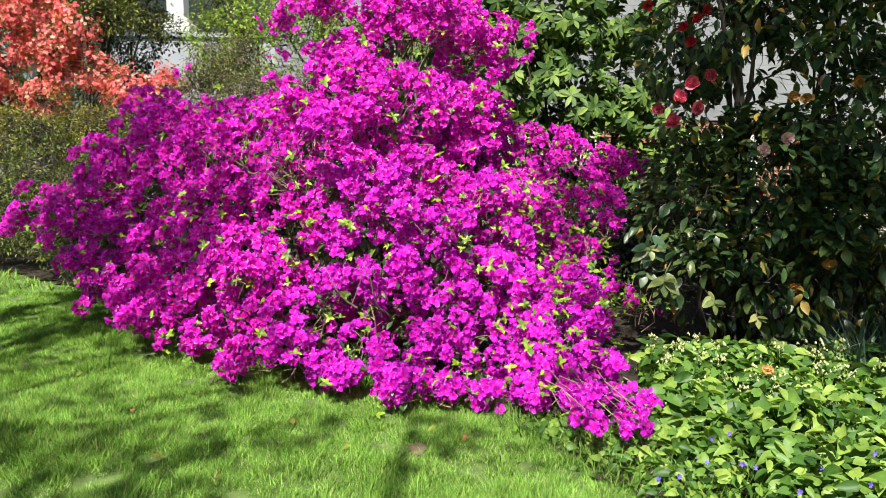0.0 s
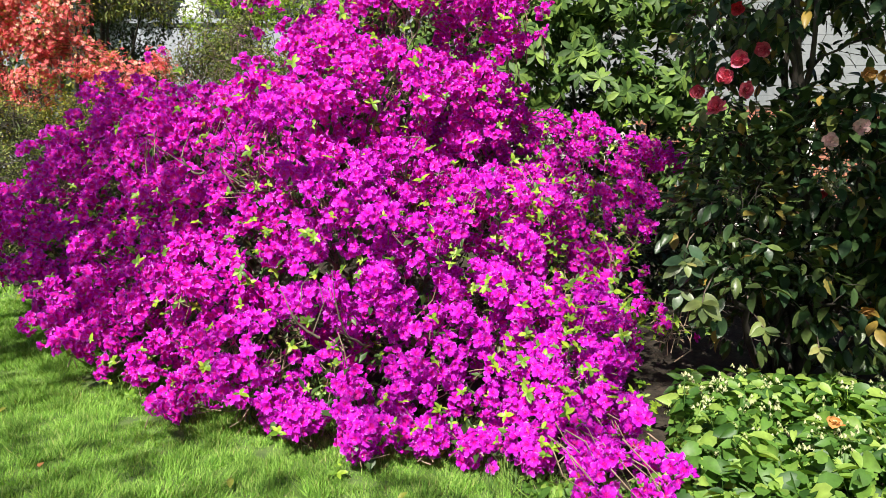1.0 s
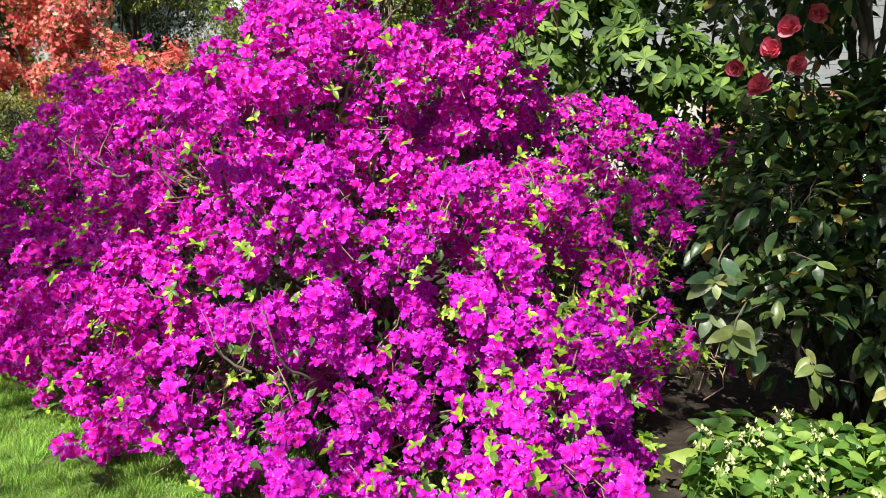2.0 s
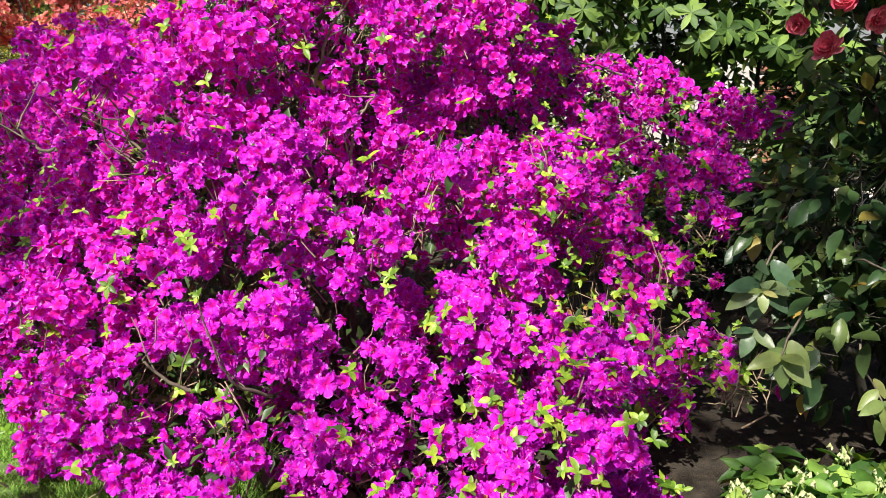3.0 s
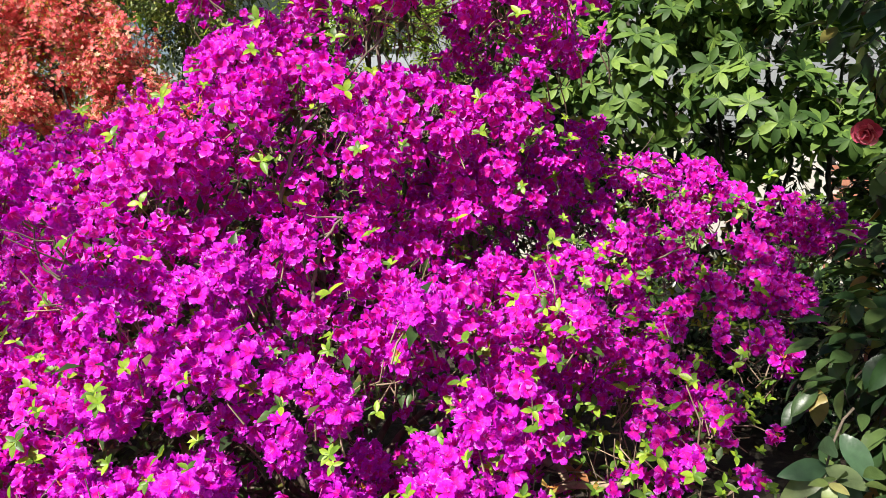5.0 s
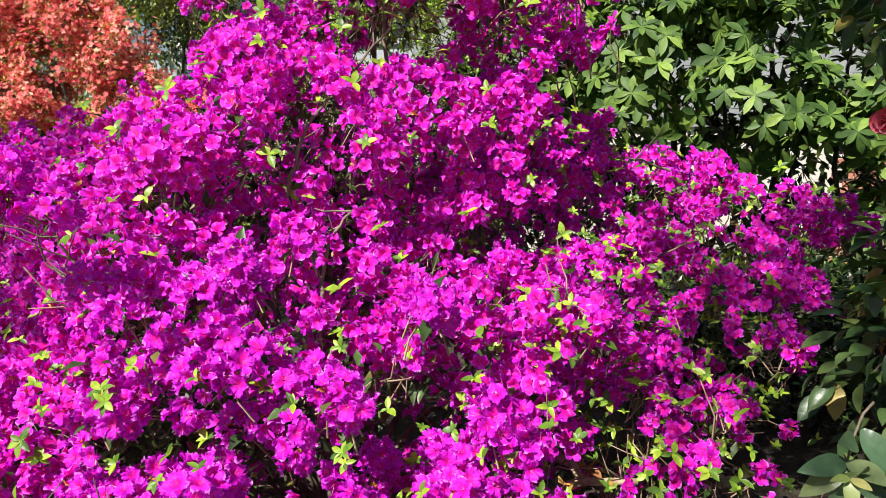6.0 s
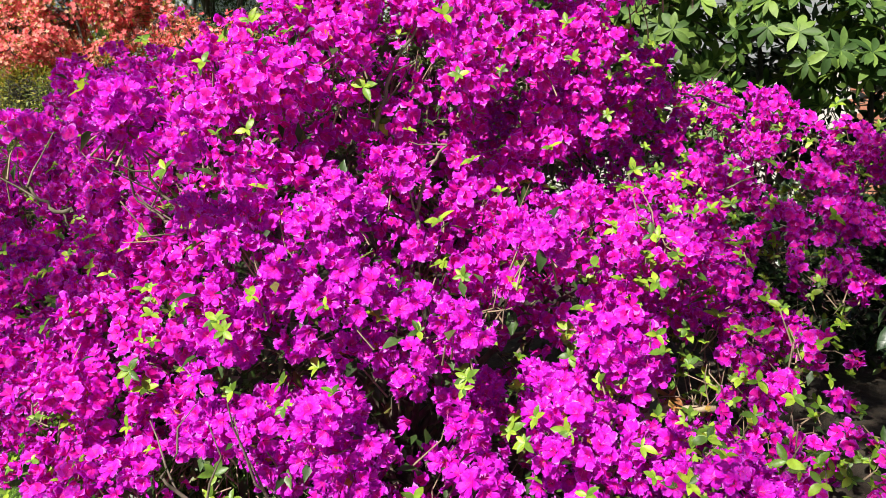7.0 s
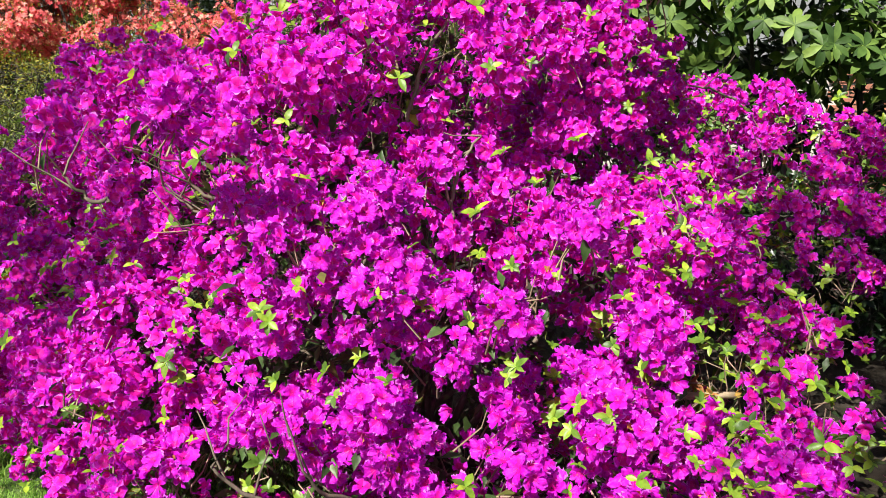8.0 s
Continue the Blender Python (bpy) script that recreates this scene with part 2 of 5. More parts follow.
def stack(parts):
    Vs, Fs, Ms, n = [], [], [], 0
    for V, F, M in parts:
        Vs.append(V), Fs.append(F + n), Ms.append(M)
        n += len(V)
    return np.concatenate(Vs), np.concatenate(Fs), np.concatenate(Ms)


def thing(name, at, label, category, group="", kind=""):
    ob = new(name)
    ob.location = at
    return tagged(ob, label, category, group, kind)


def child(name, data, parent, label="", kind="", m=None):
    ob = new(name, data)
    ob.parent = parent
    ob.matrix_parent_inverse = Matrix.Translation(-parent.location) if parent.type == "EMPTY" else Matrix()
    if m is not None:
        ob.matrix_basis = Matrix(m.tolist())
    return tagged(ob, label, "", "", kind)


def box(a, b, bevel=0.0):
    """A bmesh box from corner a to corner b."""
    bm = bmesh.new()
    bmesh.ops.create_cube(bm, size=1.0)
    for v in bm.verts:
        v.co = [(p + q) / 2 + c * (q - p) for c, p, q in zip(v.co, a, b)]
    if bevel:
        bmesh.ops.bevel(bm, geom=bm.edges[:], offset=bevel, segments=1, affect="EDGES")
    return bm


def part(name, bm, material, parent, label=""):
    me = bpy.data.meshes.new(name)
    bm.to_mesh(me)
    bm.free()
    me.materials.append(material)
    return child(name, me, parent, label)


# ---- leaf and flower shapes ----
def leaf_shape(width=0.35, fold=0.12, droop=0.2, rows=4, tip=1.0, wave=0.0, mat=0):
    """A leaf 1 long along y, folded along its midrib and drooping."""
    V, F = [], []
    for i in range(rows + 1):
        t = i / rows
        w = width * 0.5 * max(0.0, math.sin(math.pi * min(1, max(0.02, t)) ** tip)) ** 0.8 + 0.004
        z = -droop * t * t
        k = wave * math.sin(9 * t)
        V += [(-w, t, z + fold * w * 2 + k), (0, t, z), (w, t, z + fold * w * 2 - k)]
    for i in range(rows):
        a = 3 * i
        for c in (0, 1):
            F += [(a + c, a + c + 1, a + c + 4), (a + c, a + c + 4, a + c + 3)]
    return np.array(V), np.array(F), np.full(len(F), mat)


def azalea_flower(seed, opening=1.0, rows=(0.0, 0.3, 0.62, 0.86, 1.0), cols=6, stamens=3):
    """A wide funnel of five rounded, ruffled petals, 1 in radius, open along z, with stamens."""
    r = np.random.default_rng(seed)
    V, F, M = [], [], []
    widths = ((0.0, 0.1), (0.3, 0.27), (0.62, 0.42), (0.86, 0.42), (1.0, 0.25))
    last = len(rows) - 2
    for j in range(5):
        w = 2 * math.pi * (j + r.normal() * 0.05) / 5
        grow, lean, phase = 1 + r.normal() * 0.1, r.normal() * 0.2, r.uniform(0, 6.28)
        along, across = np.array([math.cos(w), math.sin(w)]), np.array([-math.sin(w), math.cos(w)])
        n = len(V)
        for u in rows:
            half = np.interp(u, [a for a, b in widths], [b for a, b in widths])
            for v in np.linspace(-1, 1, cols):
                rad = (0.07 + 0.95 * u - 0.13 * u * v * v + (r.normal() * 0.05 if u > 0.9 else 0)) * grow * opening ** 0.6
                ruffle = 0.19 * u * u * math.sin(7.5 * v + phase) * (0.45 + 0.55 * abs(v)) + r.normal() * 0.1 * u * u
                z = -0.55 * (1 - u) ** 1.6 + 0.08 + (1 - opening) * u * 0.95 + lean * u + 0.07 * v * u + ruffle - 0.16 * u ** 4 - 0.1 * (abs(v) < 0.25) * u
                half_v = v * half * (1 + r.normal() * 0.05) * (0.6 + 0.4 * opening)
                V.append((*(along * rad + across * half_v), z))
        for i in range(len(rows) - 1):
            for c in range(cols - 1):
                a = n + i * cols + c
                F += [(a, a + cols, a + cols + 1), (a, a + cols + 1, a + 1)]
                M += [1 if i == 0 or (j == 0 and i == 1 and abs(c - cols / 2 + 0.5) < 1.2) else 3 if i < last else 0] * 2
    for s in range(stamens):
        w = r.uniform(0, 6.28)
        n = len(V)
        e = np.array([0.3 * math.cos(w), 0.3 * math.sin(w), r.uniform(0.3, 0.6)])
        q = np.array([-math.sin(w), math.cos(w), 0]) * 0.014
        o = np.array([0, 0, -0.4])
        V += [tuple(o - q), tuple(o + q), tuple(e + q), tuple(e - q)]
        F += [(n, n + 1, n + 2), (n, n + 2, n + 3)]
        M += [2, 2]
    return np.array(V), np.array(F), np.array(M)


def star_flower(seed):
    """A small five-petalled flower for plants farther off."""
    r = np.random.default_rng(seed)
    V, F = [(0, 0, -0.3)], []
    for j in range(5):
        w = 2 * math.pi * j / 5
        for d, far in ((-0.5, 0.66), (0.0, 1.05), (0.5, 0.66)):
            V.append((far * math.cos(w + d), far * math.sin(w + d), r.normal() * 0.14))
        n = len(V)
        F += [(0, n - 3, n - 2), (0, n - 2, n - 1)]
    return np.array(V), np.array(F), np.zeros(10, int)


STARS = [star_flower(k) for k in range(4)]
FLOWERS = [azalea_flower(k, o) for k, o in enumerate((1.0, 1.0, 0.95, 1.05, 0.9, 0.8, 1.0, 0.55))]
FAR_FLOWERS = [azalea_flower(40 + k, o, (0.0, 0.45, 0.82, 1.0), 3, 1) for k, o in enumerate((1.0, 0.95, 1.05, 0.85, 0.6))]
SMALL_FLOWERS = [azalea_flower(20 + k, o, (0.0, 0.5, 1.0), 3, 1) for k, o in enumerate((1.0, 0.95, 0.85))]
LEAVES = [leaf_shape(0.5, 0.18, 0.1, 4, 0.9), leaf_shape(0.44, 0.22, 0.25, 4, 0.95), leaf_shape(0.54, 0.1, 0.3, 4, 0.85, 0.02)]
PLAIN = [leaf_shape(0.44, 0.2, 0.15, 2), leaf_shape(0.38, 0.25, 0.25, 2), leaf_shape(0.48, 0.12, 0.3, 2)]
def tiny_leaf(width, fold):
    """A small folded leaf 1 long along y, for plants farther off."""
    V = [(0, 0, 0), (width / 2, 0.45, fold), (0, 1, -0.1), (-width / 2, 0.45, fold)]
    return np.array(V), np.array([(0, 1, 2), (0, 2, 3)]), np.zeros(2, int)


TINY = [tiny_leaf(0.55, 0.08), tiny_leaf(0.65, 0.14), tiny_leaf(0.48, 0.05)]
SLIM = [tiny_leaf(0.34, 0.06), tiny_leaf(0.4, 0.1), tiny_leaf(0.3, 0.04)]
BROAD = [leaf_shape(0.48, 0.14, 0.12, 5, 0.9), leaf_shape(0.44, 0.22, 0.28, 5, 0.9), leaf_shape(0.5, 0.08, 0.2, 5, 0.9, 0.015)]
SMOOTH_BROAD = [leaf_shape(0.46, 0.12, 0.15, 10, 0.88), leaf_shape(0.42, 0.2, 0.3, 10, 0.9), leaf_shape(0.5, 0.08, 0.22, 10, 0.86, 0.01)]
LONG = [leaf_shape(0.4, 0.14, 0.25, 5, 1.3), leaf_shape(0.36, 0.08, 0.4, 5, 1.3), leaf_shape(0.42, 0.18, 0.15, 5, 1.25)]
def heart_shape(width=0.85, fold=0.15, droop=0.2):
    """A heart-shaped leaf 1 long along y."""
    V, F = [], []
    for t, w, back in ((0.0, 0.4, -0.12), (0.18, 0.92, -0.1), (0.42, 1.0, 0), (0.74, 0.56, 0), (1.0, 0.02, 0)):
        h = w * width / 2
        V += [(-h, t + back, -droop * t * t + fold * h), (0, t, -droop * t * t), (h, t + back, -droop * t * t + fold * h)]
    for i in range(4):
        for c in (0, 1):
            a = 3 * i + c
            F += [(a, a + 1, a + 4), (a, a + 4, a + 3)]
    return np.array(V), np.array(F), np.zeros(len(F), int)


HEART = [heart_shape(0.64, 0.4), heart_shape(0.54, 0.7, 0.15), heart_shape(0.68, 0.3, 0.5)]


# ---- crowns ----
def shell(lumps, spacing, inner=0.93, low=0.03, tries=60):
    """Places and outward ways spread over the outside of a union of round lumps."""
    L = np.array(lumps)
    n = np.maximum(20, (4 * math.pi * L[:, 3] ** 2 / spacing ** 2 * tries / 12).astype(int))
    P = np.concatenate([l[:3] + units(k) * l[3] for l, k in zip(L, n)])
    own = np.repeat(np.arange(len(L)), n)
    keep = P[:, 2] > low
    for k, l in enumerate(L):
        keep &= (np.linalg.norm(P - l[:3], axis=1) > inner * l[3]) | (own == k)
    P, own = P[keep], own[keep]
    order = rng.permutation(len(P))
    cells, out = {}, []
    for i in order:
        c = tuple((P[i] // spacing).astype(int))
        near = [j for dx in (-1, 0, 1) for dy in (-1, 0, 1) for dz in (-1, 0, 1) for j in cells.get((c[0] + dx, c[1] + dy, c[2] + dz), ())]
        if all(((P[i] - P[j]) ** 2).sum() > spacing ** 2 for j in near):
            cells.setdefault(c, []).append(i)
            out.append(i)
    P, own = P[out], own[out]
    N = P - L[own, :3]
    return P, N / np.linalg.norm(N, axis=1, keepdims=True), own


def inside(lumps, n, low=0.05, rim=0.0):
    """Random places within the lumps, more of them near the outside as rim grows."""
    L = np.array(lumps)
    w = L[:, 3] ** 3
    own = rng.choice(len(L), n, p=w / w.sum())
    u = units(n)
    r = (rim + (1 - rim) * rng.random(n)) ** (1 / 3)
    P = L[own, :3] + u * (L[own, 3] * r)[:, None]
    k = P[:, 2] > low
    return P[k], u[k]


def leaf_cloud(P, U, size, spread=0.8, up=0.35):
    """Leaf poses at P that point along U, jittered, and face upwards."""
    D = U + units(len(P)) * spread + np.array([0, 0, up - 0.35])
    top = np.array([0, 0, 1.0]) + units(len(P)) * 0.5
    return aimed(P, D, top, size * rng.uniform(0.65, 1.15, len(P)))


def twigs(P, Q, r0, r1):
    """Thin three-sided rods from P to Q, bent once, as arrays."""
    n = len(P)
    mid = (P + Q) / 2 + units(n) * 0.12 * np.linalg.norm(Q - P, axis=1)[:, None]
    D = Q - P
    X = np.cross(D, units(n))
    X /= np.linalg.norm(X, axis=1, keepdims=True)
    Y = np.cross(D, X)
    Y /= np.linalg.norm(Y, axis=1, keepdims=True)
    rings = []
    for C, r in ((P, r0), (mid, (r0 + r1) / 2), (Q, r1)):
        for s in range(3):
            w = 2 * math.pi * s / 3
            rings.append(C + r * (X * math.cos(w) + Y * math.sin(w)))
    V = np.stack(rings, 1)
    f = []
    for k in (0, 3):
        for s in range(3):
            a, b = k + s, k + (s + 1) % 3
            f += [(a, b, b + 3), (a, b + 3, a + 3)]
    F = (np.array(f)[None] + (np.arange(n) * 9)[:, None, None]).reshape(-1, 3)
    return V.reshape(-1, 3), F, np.zeros(len(F), int)


def pieces(name, shapes, T, mats, parent, first, label="", smooth=True):
    """The first of the poses T as single parts that share meshes, the rest as one mesh of stuff."""
    pick = rng.integers(0, len(shapes), len(T))
    data = [mesh_of(name, *s[:2], mats, s[2], smooth) for s in shapes]
    for i in range(min(first, len(T))):
        child(name, data[pick[i]], parent, label, m=T[i])
    if len(T) > first:
        V, F, M = joined(shapes, pick[first:], T[first:])
        child(name + "_mass", mesh_of(name + "_mass", V, F, mats, M, smooth), parent, kind="stuff")


def by_plan(T, x, y):
    """Poses sorted so that those nearest to the plan's place (x, y) come first."""
    return T[np.argsort((T[:, 0, 3] - x) ** 2 + (T[:, 1, 3] - y) ** 2)]


def limbs(name, base, ends, r0, r1, material, parent, sag=0.08, sides=7, wob=0.03):
    for e in ends:
        b = np.array(base) + np.r_[rng.normal(size=2) * r0 * 2.0, 0]
        k = 8
        child(name, mesh_of(name, *tube(bent(b, e, sag, k, wob), np.linspace(r0 * rng.uniform(0.7, 1.1), r1, k), sides)[:2], [material]), parent)

# ---- ground ----
def ground_height(x, y):
    """Gentle swells, sinking a little towards the planted bed."""
    return 0.02 * np.sin(1.3 * x + 0.4) * np.cos(1.1 * y) - 0.05 * np.clip((x - 0.6) / 1.2, 0, 1)


LAWN_X = (-9.0, -3.6, -2.5, -1.55, -1.09, -0.67, -0.24, 0.27, 0.5)
LAWN_Y = (9.6, 6.15, 5.5, 4.55, 4.05, 3.84, 3.64, 3.3, 3.05)


def is_bed(x, y):
    return np.where(x < 0.36, y > np.interp(x, LAWN_X, LAWN_Y), x > 0.36 + (2.96 - y) * 0.72 + 0.05 * np.sin(9 * y))


gx = np.concatenate([[-300, -80, -30, -12], np.arange(-6, 6.01, 0.2), [12, 30, 80, 300]])
gy = np.concatenate([[-300, -80, -30, -10], np.arange(-3, 9.01, 0.2), [14, 30, 80, 400]])
GX, GY = np.meshgrid(gx, gy)
near = (np.abs(GX) < 6.1) & (GY > -3.1) & (GY < 9.1)
GZ = np.where(near, ground_height(GX, GY), 0.0)
V = np.stack([GX, GY, GZ], 2).reshape(-1, 3)
w = len(gx)
F = []
for j in range(len(gy) - 1):
    for i in range(w - 1):
        a = j * w + i
        F += [(a, a + 1, a + w + 1), (a, a + w + 1, a + w)]
tagged(new("ground", mesh_of("ground", V, F, [TURF])), "mown green turf under garden shrubs", "ground", kind="structure")

# bed of soil under the shrubs
bx, by = np.meshgrid(np.arange(-5.2, 5.2, 0.12), np.arange(2.0, 8.6, 0.12))
F = []
for j in range(by.shape[0] - 1):
    for i in range(by.shape[1] - 1):
        cx, cy = bx[j, i] + 0.07, by[j, i] + 0.07
        if is_bed(cx, cy - 0.1):
            a = j * by.shape[1] + i
            F += [(a, a + 1, a + by.shape[1] + 1), (a, a + by.shape[1] + 1, a + by.shape[1])]
V = np.stack([bx, by, ground_height(bx, by) + 0.012 + 0.01 * rng.random(bx.shape)], 2).reshape(-1, 3)
tagged(new("planting_bed", mesh_of("planting_bed", V, F, [SOIL])), "dark soil bed under flowering shrubs", "soil", kind="structure")


def grass(x0, x1, y0, y1, per_m2, height, width, keep, mat=None):
    n = int((x1 - x0) * (y1 - y0) * per_m2)
    X, Y = rng.uniform(x0, x1, n), rng.uniform(y0, y1, n)
    k = keep(X, Y)
    X, Y = X[k], Y[k]
    n = len(X)
    tuft = np.array([noise.noise(Vector((a * 3.1, b * 3.1, 0))) for a, b in zip(X, Y)])
    comb = np.array([noise.noise(Vector((a * 1.7, b * 1.7, 5))) for a, b in zip(X, Y)]) * 6
    fine = np.array([noise.noise(Vector((a * 11, b * 11, 2))) for a, b in zip(X, Y)])
    h = height * (1 + 0.9 * tuft + 1.1 * fine) * rng.uniform(0.6, 1.3, n)
    w = comb + rng.normal(size=n) * 1.7
    lean = rng.uniform(0.2, 1.7, n) * h
    P = np.stack([X, Y, ground_height(X, Y) - 0.003], 1)
    D = np.stack([np.cos(w), np.sin(w), 0 * w], 1)
    S = np.stack([-np.sin(w), np.cos(w), 0 * w], 1) * (width * rng.uniform(0.6, 1.2, n) / 2)[:, None]
    tip = P + D * lean[:, None] + np.array([0, 0, 1.0]) * h[:, None]
    V = np.stack([P - S, P + S, tip], 1)
    F = np.arange(n * 3).reshape(-1, 3)
    return mesh_of("lawn_grass", V.reshape(-1, 3), F, [mat or BLADE])


def on_lawn(X, Y):
    return ~is_bed(X, Y - 0.12 * rng.random(len(X))) & (np.hypot((X + 0.09) / 0.03, (Y - 2.85) / 0.06) > rng.uniform(0.5, 1.6, len(X)))


def far_lawn(X, Y):
    return on_lawn(X, Y) & ~((X > -3.2) & (X < 1.1) & (Y > 2.0) & (Y < 5.6))


tagged(new("lawn_grass", grass(-3.2, 1.1, 2.0, 5.6, 27000, 0.03, 0.0042, on_lawn)), "bright green soft lawn grass in dappled sun", "grass", kind="stuff")
tagged(new("outer_lawn_grass", grass(-6, 5, -2.5, 7.0, 1300, 0.045, 0.014, far_lawn)), "green lawn grass beyond the shrubs", "grass", kind="stuff")
def bed_edge(X, Y):
    return is_bed(X, Y) & ~is_bed(X - 0.45 * rng.random(len(X)) ** 1.5, Y) & (X > 0.3) & (Y < 3.2)


tagged(new("edge_grass", grass(0.2, 1.6, 2.0, 3.2, 6000, 0.09, 0.0042, bed_edge)), "longer green grass along the bed's edge", "grass", kind="stuff")
# weeds along the bush's foot, darkened in colour where its shade would fall
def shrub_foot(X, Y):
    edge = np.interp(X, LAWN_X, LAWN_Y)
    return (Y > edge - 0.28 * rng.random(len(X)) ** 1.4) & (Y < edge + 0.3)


tagged(new("shrub_foot_weeds", grass(-2.3, 0.4, 2.7, 5.6, 5500, 0.085, 0.006, shrub_foot, WEED)), "long weeds and grass at the azalea's foot, bush's shade in their dark green", "grass", kind="stuff")
for i, (x, y) in enumerate([(-1.05, 2.64), (-0.34, 2.79), (-0.5, 2.55), (-1.3, 3.1), (-0.02, 3.02), (-0.75, 2.5), (-1.75, 3.6), (0.1, 2.95), (-0.62, 3.05), (-1.9, 3.0)]):
    k = LEAVES[i % 3]
    T = aimed(np.array([[x, y, float(ground_height(x, y)) + 0.035]]), units(1) * [[1, 1, 0.2]], np.array([[0, -0.3, 1.0]]), np.array([rng.uniform(0.03, 0.05)]))
    ob = new("fallen_leaf", mesh_of("fallen_leaf", k[0], k[1], [YELLOWISH if i % 4 < 3 else DEAD], k[2]))
    ob.matrix_basis = Matrix(T[0].tolist())
    tagged(ob, "small yellowed leaf lying on the grass", "leaf", "fallen leaves")
patch = thing("bare_patch", (-0.09, 2.85, 0), "small bare sandy patch in the lawn", "soil", kind="stuff")
aa = np.linspace(0, 2 * math.pi, 17)[:-1]
V = np.array([(0, 0, 0.006)] + [(0.035 * math.cos(a) * (1 + 0.3 * math.sin(3 * a)), 0.06 * math.sin(a) * (1 + 0.2 * math.cos(5 * a)), 0.004) for a in aa]) + np.array([-0.09, 2.85, float(ground_height(-0.09, 2.85)) + 0.004])
child("earth", mesh_of("earth", V, [(0, 1 + i, 1 + (i + 1) % 16) for i in range(16)], [BARE]), patch)


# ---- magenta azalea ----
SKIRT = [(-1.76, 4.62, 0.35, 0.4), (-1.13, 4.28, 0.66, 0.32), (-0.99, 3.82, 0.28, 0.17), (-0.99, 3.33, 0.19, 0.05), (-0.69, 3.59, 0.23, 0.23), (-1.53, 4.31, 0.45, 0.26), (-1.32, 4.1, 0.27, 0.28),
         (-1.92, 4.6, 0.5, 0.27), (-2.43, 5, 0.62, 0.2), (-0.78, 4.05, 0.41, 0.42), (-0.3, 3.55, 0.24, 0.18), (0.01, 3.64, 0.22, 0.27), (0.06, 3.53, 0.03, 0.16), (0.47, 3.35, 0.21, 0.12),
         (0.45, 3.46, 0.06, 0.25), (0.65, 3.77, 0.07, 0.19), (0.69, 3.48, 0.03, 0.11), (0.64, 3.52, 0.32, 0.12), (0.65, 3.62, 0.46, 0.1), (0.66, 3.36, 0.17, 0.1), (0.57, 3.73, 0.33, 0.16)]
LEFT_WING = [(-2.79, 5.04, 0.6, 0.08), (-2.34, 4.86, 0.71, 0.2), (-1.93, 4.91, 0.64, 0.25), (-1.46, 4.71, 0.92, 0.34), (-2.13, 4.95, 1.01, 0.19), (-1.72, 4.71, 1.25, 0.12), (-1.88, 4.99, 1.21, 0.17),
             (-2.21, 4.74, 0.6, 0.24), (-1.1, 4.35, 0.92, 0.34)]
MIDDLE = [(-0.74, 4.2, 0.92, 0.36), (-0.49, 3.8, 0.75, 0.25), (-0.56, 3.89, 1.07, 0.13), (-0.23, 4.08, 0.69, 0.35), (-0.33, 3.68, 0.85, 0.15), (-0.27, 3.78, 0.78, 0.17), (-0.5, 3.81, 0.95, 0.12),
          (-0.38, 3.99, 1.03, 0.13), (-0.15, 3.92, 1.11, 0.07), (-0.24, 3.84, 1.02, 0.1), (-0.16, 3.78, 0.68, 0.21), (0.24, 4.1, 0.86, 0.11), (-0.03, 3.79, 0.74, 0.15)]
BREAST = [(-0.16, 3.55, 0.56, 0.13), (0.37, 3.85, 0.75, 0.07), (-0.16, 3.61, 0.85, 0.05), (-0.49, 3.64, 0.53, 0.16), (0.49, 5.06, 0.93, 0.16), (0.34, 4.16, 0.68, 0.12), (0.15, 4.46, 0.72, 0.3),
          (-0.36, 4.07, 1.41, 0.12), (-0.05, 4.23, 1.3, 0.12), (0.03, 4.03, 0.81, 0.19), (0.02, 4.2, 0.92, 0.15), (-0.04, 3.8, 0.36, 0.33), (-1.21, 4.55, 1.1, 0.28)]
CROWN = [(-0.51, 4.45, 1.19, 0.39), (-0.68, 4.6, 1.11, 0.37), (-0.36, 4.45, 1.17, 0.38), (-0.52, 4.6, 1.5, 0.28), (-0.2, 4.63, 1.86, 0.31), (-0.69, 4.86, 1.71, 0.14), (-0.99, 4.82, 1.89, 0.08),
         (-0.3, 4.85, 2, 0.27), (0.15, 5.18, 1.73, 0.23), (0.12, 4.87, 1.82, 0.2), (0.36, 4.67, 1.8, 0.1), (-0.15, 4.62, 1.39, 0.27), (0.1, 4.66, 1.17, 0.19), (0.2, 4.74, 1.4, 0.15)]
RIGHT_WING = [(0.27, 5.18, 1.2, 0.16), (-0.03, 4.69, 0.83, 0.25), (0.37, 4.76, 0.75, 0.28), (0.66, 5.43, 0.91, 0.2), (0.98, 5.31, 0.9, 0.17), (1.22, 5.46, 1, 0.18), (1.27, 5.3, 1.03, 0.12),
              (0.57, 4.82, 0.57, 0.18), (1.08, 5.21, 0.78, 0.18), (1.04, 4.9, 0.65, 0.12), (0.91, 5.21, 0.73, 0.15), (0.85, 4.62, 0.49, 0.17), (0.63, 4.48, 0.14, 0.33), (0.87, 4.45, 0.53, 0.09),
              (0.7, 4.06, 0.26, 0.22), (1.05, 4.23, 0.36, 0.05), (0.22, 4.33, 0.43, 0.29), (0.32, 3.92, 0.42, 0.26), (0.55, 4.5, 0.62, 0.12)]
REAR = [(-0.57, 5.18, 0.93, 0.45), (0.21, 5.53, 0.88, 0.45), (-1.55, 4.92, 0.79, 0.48)]
